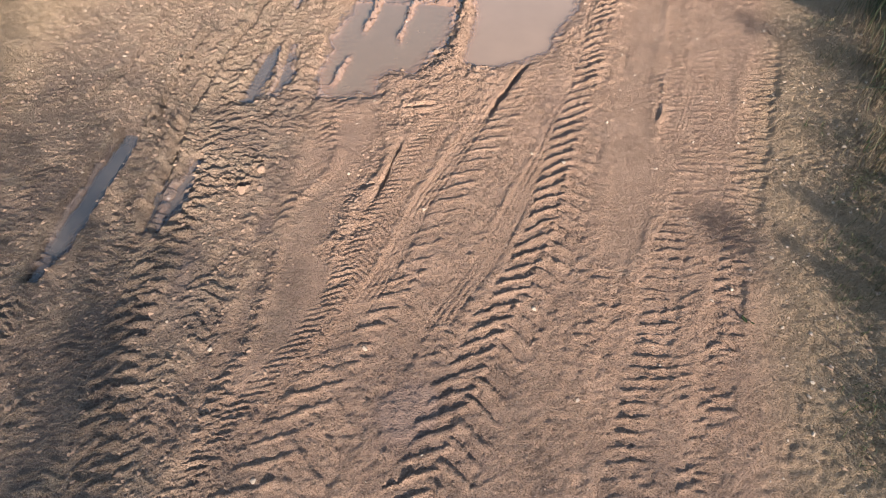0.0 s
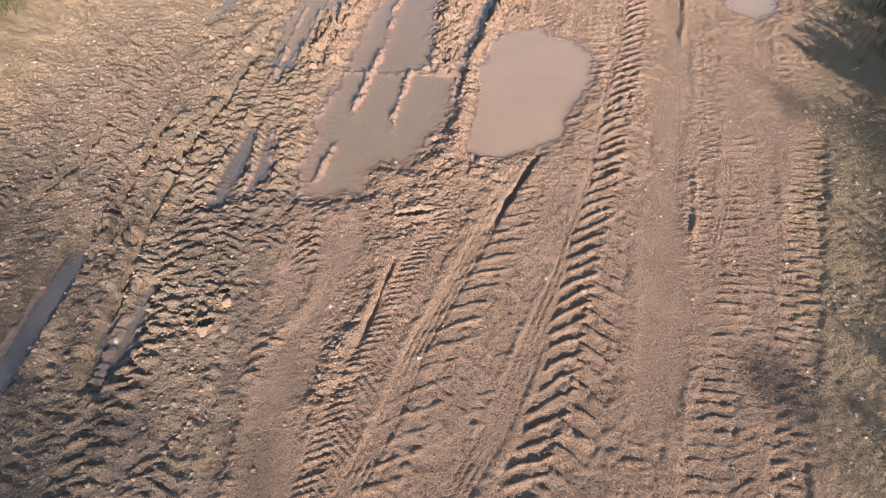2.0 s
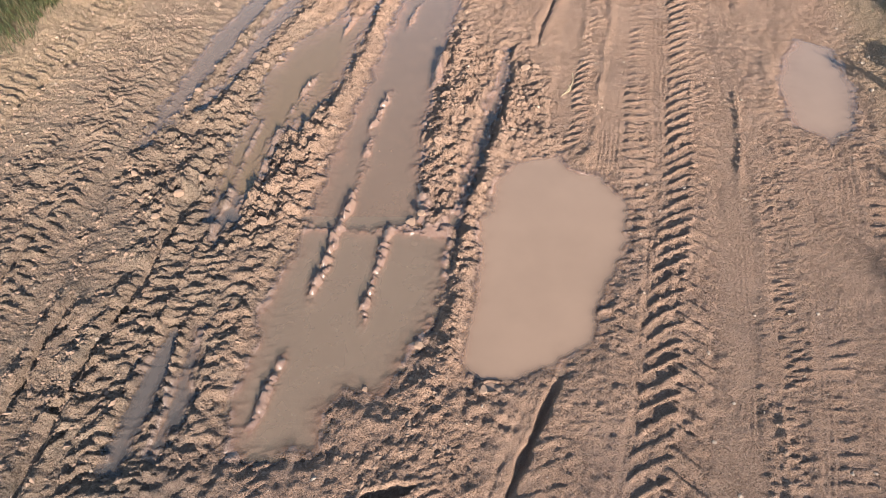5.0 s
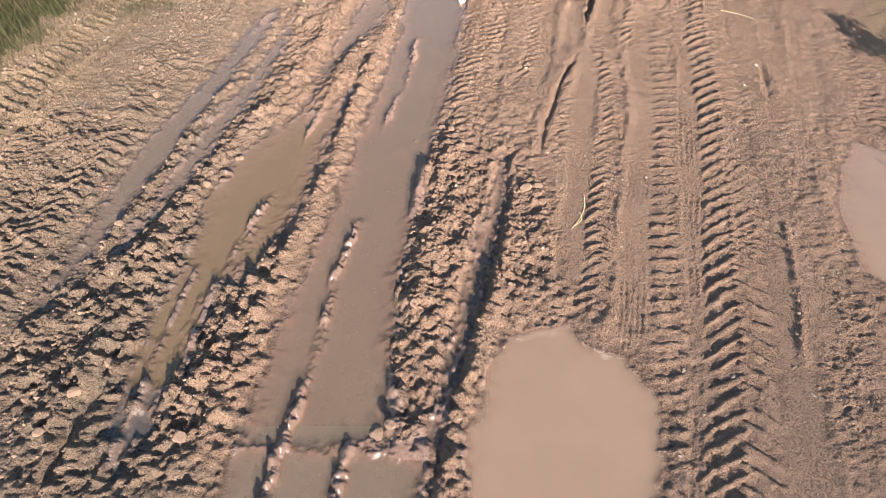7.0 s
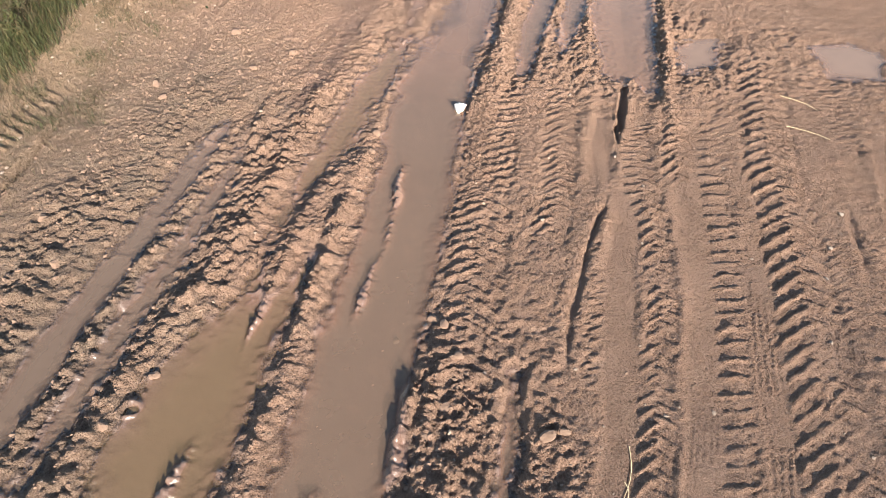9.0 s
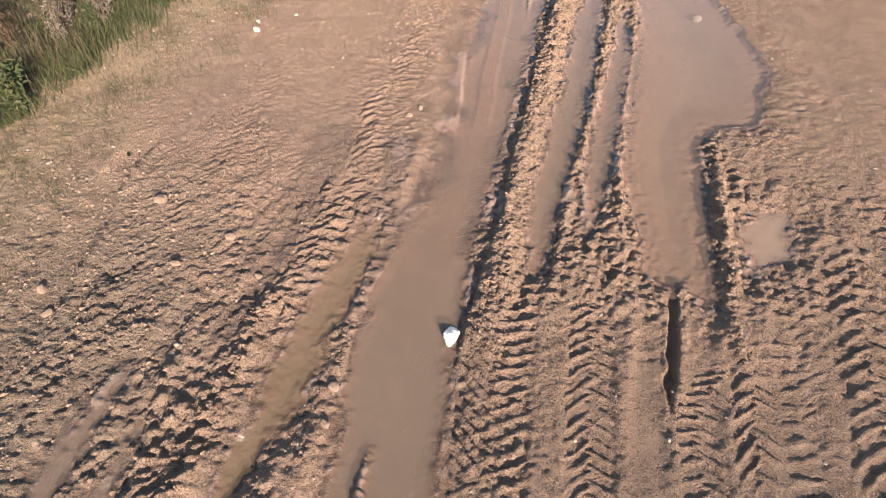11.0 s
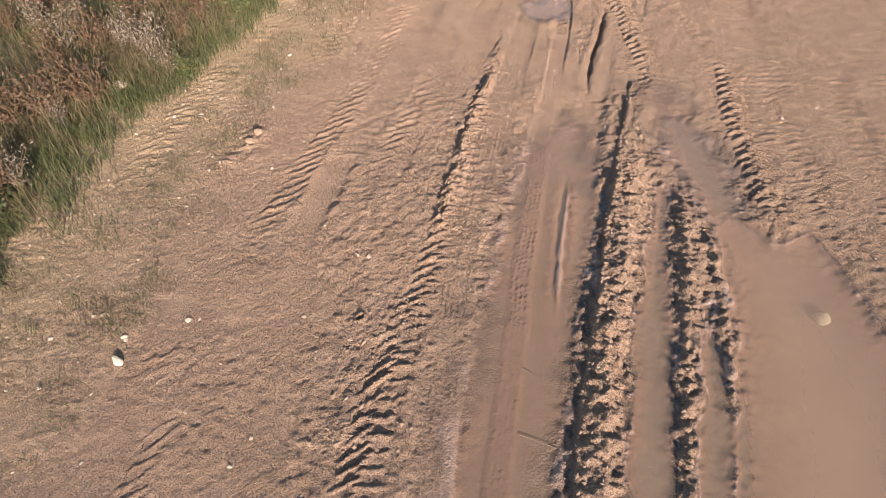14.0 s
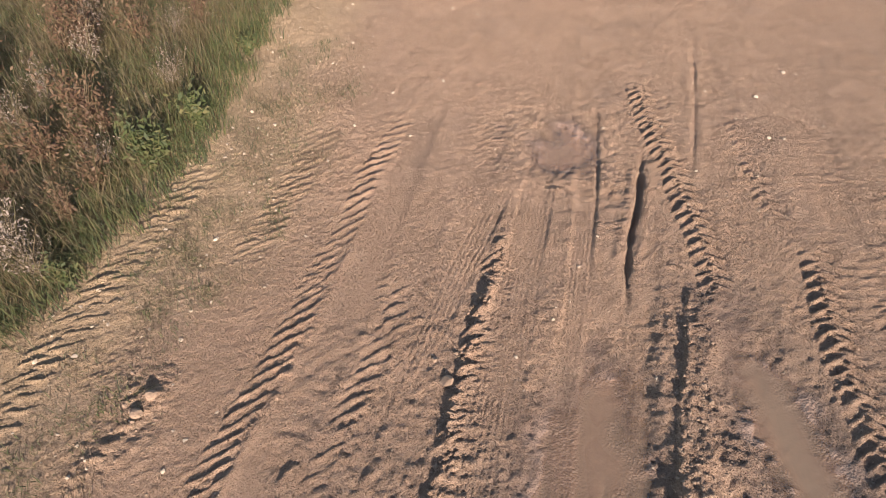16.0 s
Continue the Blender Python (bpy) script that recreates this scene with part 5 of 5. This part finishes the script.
def stalk(name, ends, radius, material, label, category, bend=0.04):
    (ax, ay), (bx2, by2) = ends
    pts, n = [], 9
    for i in range(n):
        f = i / (n - 1)
        x, y = ax + (bx2 - ax) * f + bend * math.sin(math.pi * f), ay + (by2 - ay) * f
        pts.append((x, y, height(x, y)))
    top = max(p[2] for p in pts)
    pts = [(x, y, 0.4 * z + 0.6 * top + radius + 0.002) for x, y, z in pts]
    v, f = tube(pts, [radius * (1.1 - 0.5 * i / n) for i in range(n)], 6)
    tagged(new(name, mesh_of(name, v, f, 4, material)), label, category, "stalks on the road")


for ends in (((3.13, 10.66), (3.36, 10.46)), ((3.03, 10.26), (3.3, 10.08)), ((1.25, 7.68), (1.11, 7.34)), ((1.19, 7.5), (1.12, 7.36))):
    stalk("straw", ends, 0.0022, STRAW, "dry yellow straw lying on the mud", "straw")
stalk("stick", ((0.96, 13.6), (1.16, 13.52)), 0.0035, TWIG, "thin dark stick half in the water film", "stick", 0.01)
stalk("stick", ((1.02, 14.02), (1.1, 13.95)), 0.004, TWIG, "short dark twig on the wet mud", "stick", 0.01)


def leaf(x, y, turn, size):
    bm = bmesh.new()
    vs = []
    for f, w in ((0, 0.02), (0.25, 0.22), (0.5, 0.26), (0.75, 0.17), (1, 0.01)):
        vs.append([bm.verts.new((sx * w * size, (f - 0.5) * size, 0.1 * size * abs(sx) + 0.16 * size * f * f)) for sx in (-1, 0, 1)])
    for a, b in zip(vs, vs[1:]):
        for i in (0, 1):
            bm.faces.new((a[i], a[i + 1], b[i + 1], b[i]))
    bmesh.ops.solidify(bm, geom=bm.faces[:], thickness=0.0015)
    me = bpy.data.meshes.new("leaf")
    bm.to_mesh(me)
    bm.free()
    me.materials.append(LEAFY)
    ob = new("leaf", me)
    ob.matrix_world = pose(x, y, height(x, y) + 0.008, 4, 8, turn)
    tagged(ob, "fallen dark green leaf on the trodden mud", "leaf", "leaves on the road")


leaf(1.81, 1.97, 25, 0.055)
leaf(1.85, 1.94, 70, 0.03)
leaf(-2.05, 12.2, 40, 0.05)


# ---- plants ----
def blades(base, length, width, lean, curl):
    """Curved blades: places and triangles. base: n x 3."""
    n = len(base)
    a = RNG.uniform(0, 6.28, n)
    side = np.stack([-np.sin(a), np.cos(a), np.zeros(n)], 1) * (width / 2)[:, None]
    out = np.stack([np.cos(a), np.sin(a), np.zeros(n)], 1)
    up = np.array([0, 0, 1.0])
    mid = base + out * (length * lean * 0.4)[:, None] + up * (length * 0.55)[:, None]
    tip = base + out * (length * (lean + curl))[:, None] + up * (length * np.clip(1 - 0.6 * (lean + curl) ** 2, 0.15, 1))[:, None]
    v = np.stack([base - side, base + side, mid - side * 0.8, mid + side * 0.8, tip], 1)
    f = np.array([[0, 1, 3], [0, 3, 2], [2, 3, 4]])[None] + (np.arange(n) * 5)[:, None, None]
    return v.reshape(-1, 3), f.reshape(-1, 3)


def grass(name, places, low, high, width, lean, material, label, category="grass"):
    n = len(places)
    base = np.column_stack([places, heights(places[:, 0], places[:, 1]) - 0.01])
    length = RNG.uniform(low, high, n)
    v, f = blades(base, length, RNG.uniform(0.6, 1.3, n) * width, RNG.uniform(0.05, lean, n), RNG.uniform(0, 0.5, n) * lean)
    tagged(new(name, mesh_of(name, v, f, 3, material, False)), label, category, kind="stuff")


def tufted(places, spots, spread_by):
    """Draws places together into tufts."""
    c = places[RNG.integers(0, len(places), spots)]
    pick = c[RNG.integers(0, spots, len(places))]
    return pick + RNG.normal(size=places.shape) * spread_by


def verge_places(count, inner, outer, y0, y1, centre):
    """Places beyond the left verge's line, between two distances from it."""
    y = RNG.uniform(y0, y1, count)
    x, _ = line(VERGE, y)
    return np.stack([x - RNG.uniform(inner, outer, count) + 0.08 * vnoise(y, y * 0, 0.4, 3), y], 1)


def bank_places(count, inner, outer, y0, y1):
    y = RNG.uniform(y0, y1, count)
    x, _ = line(BANK, y)
    return np.stack([x + RNG.uniform(inner, outer, count) + 0.1 * vnoise(y, y * 0, 0.4, 5), y], 1)


grass("green_grass", tufted(verge_places(20000, 0.02, 0.6, 8.0, 23.0, 0), 700, 0.06), 0.04, 0.2, 0.006, 0.8, GREEN, "short green grass along the edge of the road")
grass("mixed_grass", tufted(verge_places(26000, 0.2, 3.2, 3.0, 25.0, 0), 1300, 0.09), 0.12, 0.36, 0.006, 1.1, GREEN, "olive green grass thick on the verge")
grass("dry_grass", tufted(verge_places(40000, 0.3, 3.4, 8.0, 26.0, 0), 1400, 0.09), 0.15, 0.5, 0.0042, 1.1, DRY, "tall straw-coloured dry grass on the verge", "dry grass")
grass("sparse_grass", tufted(verge_places(5000, -0.95, 0.0, 10.0, 20.0, 0), 120, 0.07), 0.02, 0.09, 0.004, 1.1, GREEN, "thin worn grass in the dirt beside the verge")
grass("sparse_dry_grass", tufted(verge_places(6000, -1.0, 0.05, 8.5, 20.0, 0), 150, 0.08), 0.02, 0.1, 0.0035, 1.2, DRY, "thin dry grass in the dirt beside the verge", "dry grass")
grass("shaded_grass", tufted(bank_places(24000, 0.7, 2.8, -1.0, 22.0), 1000, 0.1), 0.12, 0.45, 0.007, 0.8, LEAFY, "dark green grass on the bank")
grass("bank_straw", tufted(bank_places(7000, 0.55, 1.8, 0.0, 12.0), 260, 0.09), 0.12, 0.4, 0.004, 0.9, DRY, "pale dry grass among the green on the bank", "dry grass")
grass("bank_sprigs", tufted(bank_places(2500, 0.25, 0.7, 0.0, 12.0), 110, 0.06), 0.02, 0.1, 0.005, 1.1, GREEN, "low green sprigs on the gritty bank")


def weed_mesh(kind, seed):
    """Stems and heads of one weed, as two meshes."""
    rng = np.random.default_rng(seed)
    tall = {"seed": 0.42, "rust": 0.44, "leaf": 0.34}[kind]
    sv, sf, hv, hf = [], [], [], []
    ns = nh = 0
    for _ in range(16 if kind != "leaf" else 11):
        a, l = rng.uniform(0, 6.28), tall * rng.uniform(0.6, 1.1)
        ln = rng.uniform(0.1, 0.5)
        pts = [(math.cos(a) * ln * l * f * f, math.sin(a) * ln * l * f * f, l * f) for f in (0, 0.35, 0.7, 1.0)]
        v, f = tube(pts, [0.004, 0.003, 0.0024, 0.0012], 4)
        sv.append(v), sf.append(f + ns)
        ns += len(v)
        for _ in range(24):
            f0 = rng.uniform(0.35 if kind != "leaf" else 0.1, 1.0)
            c = np.array([math.cos(a) * ln * l * f0 * f0, math.sin(a) * ln * l * f0 * f0, l * f0]) + rng.normal(size=3) * 0.03 * (0.5 + f0)
            size = {"seed": 0.011, "rust": 0.016, "leaf": 0.024}[kind] * rng.uniform(0.6, 1.4)
            d, e = rng.normal(size=3), rng.normal(size=3)
            d, e = d / np.linalg.norm(d), e / np.linalg.norm(e)
            hv.append(np.array([c - d * size, c - e * size * 0.45, c + d * size, c + e * size * 0.45]))
            hf.append(np.array([[0, 1, 2, 3]]) + nh)
            nh += 4
    heads = {"seed": GREY, "rust": RUST, "leaf": GREEN}[kind]
    part = {"seed": "seed_head", "rust": "leaf", "leaf": "leaf"}[kind]
    return mesh_of("stem", np.concatenate(sv), np.concatenate(sf), 4, DRY if kind != "leaf" else GREEN), mesh_of(part, np.concatenate(hv), np.concatenate(hf), 4, heads, False), part


LABELS = {"seed": "grey weed gone to seed among the grass", "rust": "rust-brown dried weed standing in the grass", "leaf": "low leafy green weed beside the track"}
WEEDS = {k: [weed_mesh(k, 40 + 7 * i + len(k)) for i in range(3)] for k in ("seed", "rust", "leaf")}


def weed(kind, x, y, size):
    stems, heads, part_name = WEEDS[kind][RNG.integers(0, 3)]
    top = new("weed", None)
    top.matrix_world = pose(x, y, height(x, y) - 0.01, 0, 0, RNG.uniform(0, 360)) @ Matrix.Diagonal((size, size, size, 1))
    for name, me in (("stem", stems), (part_name, heads)):
        o = new(name, me)
        o.parent = top
        tagged(o, kind="stuff")
    tagged(top, LABELS[kind], "weed", "weeds on the verge")


for kind, count, inner, outer in (("seed", 60, 0.3, 1.9), ("rust", 110, 0.4, 2.8), ("leaf", 22, 0.05, 0.5)):
    for x, y in verge_places(count, inner, outer, 10.8, 23.0, 0):
        weed(kind, x, y, RNG.uniform(0.75, 1.25))
for kind, count in (("leaf", 30), ("seed", 8)):
    for x, y in bank_places(count, 0.75, 1.9, 0.5, 10.0):
        weed(kind, x, y, RNG.uniform(0.8, 1.3))


def tree(name, x, y, tall, spread_by, leaves, leaf_size, seed, label, category, low=0.25):
    """A tapered trunk, forking limbs, and many small leaves in loose clumps."""
    rng = np.random.default_rng(seed)
    tv, tf, n = [], [], 0
    tips = []

    def limb(start, way, length, radius, depth):
        nonlocal n
        pts, p, d = [start], np.array(start), np.array(way)
        for _ in range(5):
            d = d + rng.normal(size=3) * 0.16 + np.array([0, 0, 0.05])
            d /= np.linalg.norm(d)
            p = p + d * length / 5
            pts.append(tuple(p))
        v, f = tube(pts, [radius * (1 - 0.13 * i) for i in range(6)], 7 if depth < 2 else 5)
        tv.append(v), tf.append(f + n)
        n += len(v)
        if depth == 3:
            tips.extend(pts[2:])
            return
        for _ in range((6, 5, 4)[depth]):
            i = rng.integers(2, 6)
            a = rng.uniform(0, 6.28)
            w = d * 0.55 + np.array([math.cos(a), math.sin(a), rng.uniform(-0.1, 0.5)]) * spread_by
            limb(pts[i], w / np.linalg.norm(w), length * rng.uniform(0.5, 0.7), radius * 0.45, depth + 1)

    limb((0, 0, 0), (0, 0, 1), tall * 0.45, tall * 0.018, 0)
    top = new(name, None)
    top.location = (x, y, height(x, y) - 0.03)
    trunk = new("trunk", mesh_of("trunk", np.concatenate(tv), np.concatenate(tf), 4, BARK))
    trunk.parent = top
    t = np.array(tips)
    c = t[rng.integers(0, len(t), leaves)] + rng.normal(size=(leaves, 3)) * tall * 0.022
    d, e = rng.normal(size=(leaves, 3)), rng.normal(size=(leaves, 3))
    d /= np.linalg.norm(d, axis=1)[:, None]
    e /= np.linalg.norm(e, axis=1)[:, None]
    s = (leaf_size * rng.uniform(0.6, 1.3, leaves))[:, None]
    v = np.stack([c - d * s, c - e * s * 0.5, c + d * s, c + e * s * 0.5], 1)
    crown = new("crown", mesh_of("crown", v.reshape(-1, 3), np.arange(leaves * 4).reshape(-1, 4), 4, LEAFY, False))
    crown.parent = top
    tagged(top, label, category, "trees along the bank")


def shadow_whip(x, y, tall, leaves, seed):
    """A slender made-up shoot; the leaf tuft at its top casts a blob of shadow."""
    rng = np.random.default_rng(seed)
    top = new("sapling", None)
    top.location = (x, y, height(x, y) - 0.02)
    v, f = tube([(0, 0, 0), (0.05, 0, tall * 0.35), (0.02, 0.04, tall * 0.7), (0, 0, tall)], [0.016, 0.013, 0.009, 0.004], 6)
    new("trunk", mesh_of("trunk", v, f, 4, BARK)).parent = top
    c = np.array([0, 0, tall]) + rng.normal(size=(leaves, 3)) * np.array([0.1, 0.07, 0.07])
    d, e = rng.normal(size=(leaves, 3)), rng.normal(size=(leaves, 3))
    d /= np.linalg.norm(d, axis=1)[:, None]
    e /= np.linalg.norm(e, axis=1)[:, None]
    v = np.stack([c - d * 0.03, c - e * 0.015, c + d * 0.03, c + e * 0.015], 1)
    new("crown", mesh_of("crown", v.reshape(-1, 3), np.arange(leaves * 4).reshape(-1, 4), 4, LEAFY, False)).parent = top
    tagged(top, "unseen slender bare shoot with a tuft of leaves, added for its shadow", "sapling", "trees along the bank")


tree("tree", 3.0, -14.6, 11.5, 0.8, 5200, 0.07, 3, "thinly leaved roadside tree behind the bank, unseen, placed to cast shade", "tree")
# a second tree out of view, added to deepen the shade at lower left
tree("tree", 3.9, -12.2, 10.0, 0.9, 1500, 0.06, 8, "thinly leaved roadside tree behind the bank, unseen, placed to cast shade", "tree")
tree("shrub", 4.0, -1.2, 1.6, 0.7, 9000, 0.03, 15, "dark green shrub on the bank", "shrub")
tree("shrub", 4.0, -2.3, 1.6, 0.7, 9000, 0.03, 27, "dark green shrub on the bank", "shrub")
tree("shrub", 5.0, 0.4, 1.3, 0.9, 3000, 0.03, 29, "dark green shrub on the bank", "shrub")
tree("shrub", 4.25, 4.4, 1.0, 1.0, 4200, 0.024, 18, "dense dark green shrub on the bank", "shrub")
tree("shrub", 4.75, 6.0, 1.1, 1.0, 4200, 0.024, 21, "dense dark green shrub on the bank", "shrub")
tree("shrub", 4.05, 3.1, 0.75, 1.1, 3000, 0.02, 22, "low dark green shrub at the edge of the bank", "shrub")
tree("shrub", 5.2, 7.6, 1.1, 1.0, 3600, 0.024, 23, "dense dark green shrub on the bank", "shrub")
# unseen shoots, added only for the small tuft shadows on the road
shadow_whip(4.96, -5.62, 3.4, 200, 31)
shadow_whip(6.17, -3.35, 3.6, 90, 33)
shadow_whip(6.28, -3.26, 3.5, 70, 35)
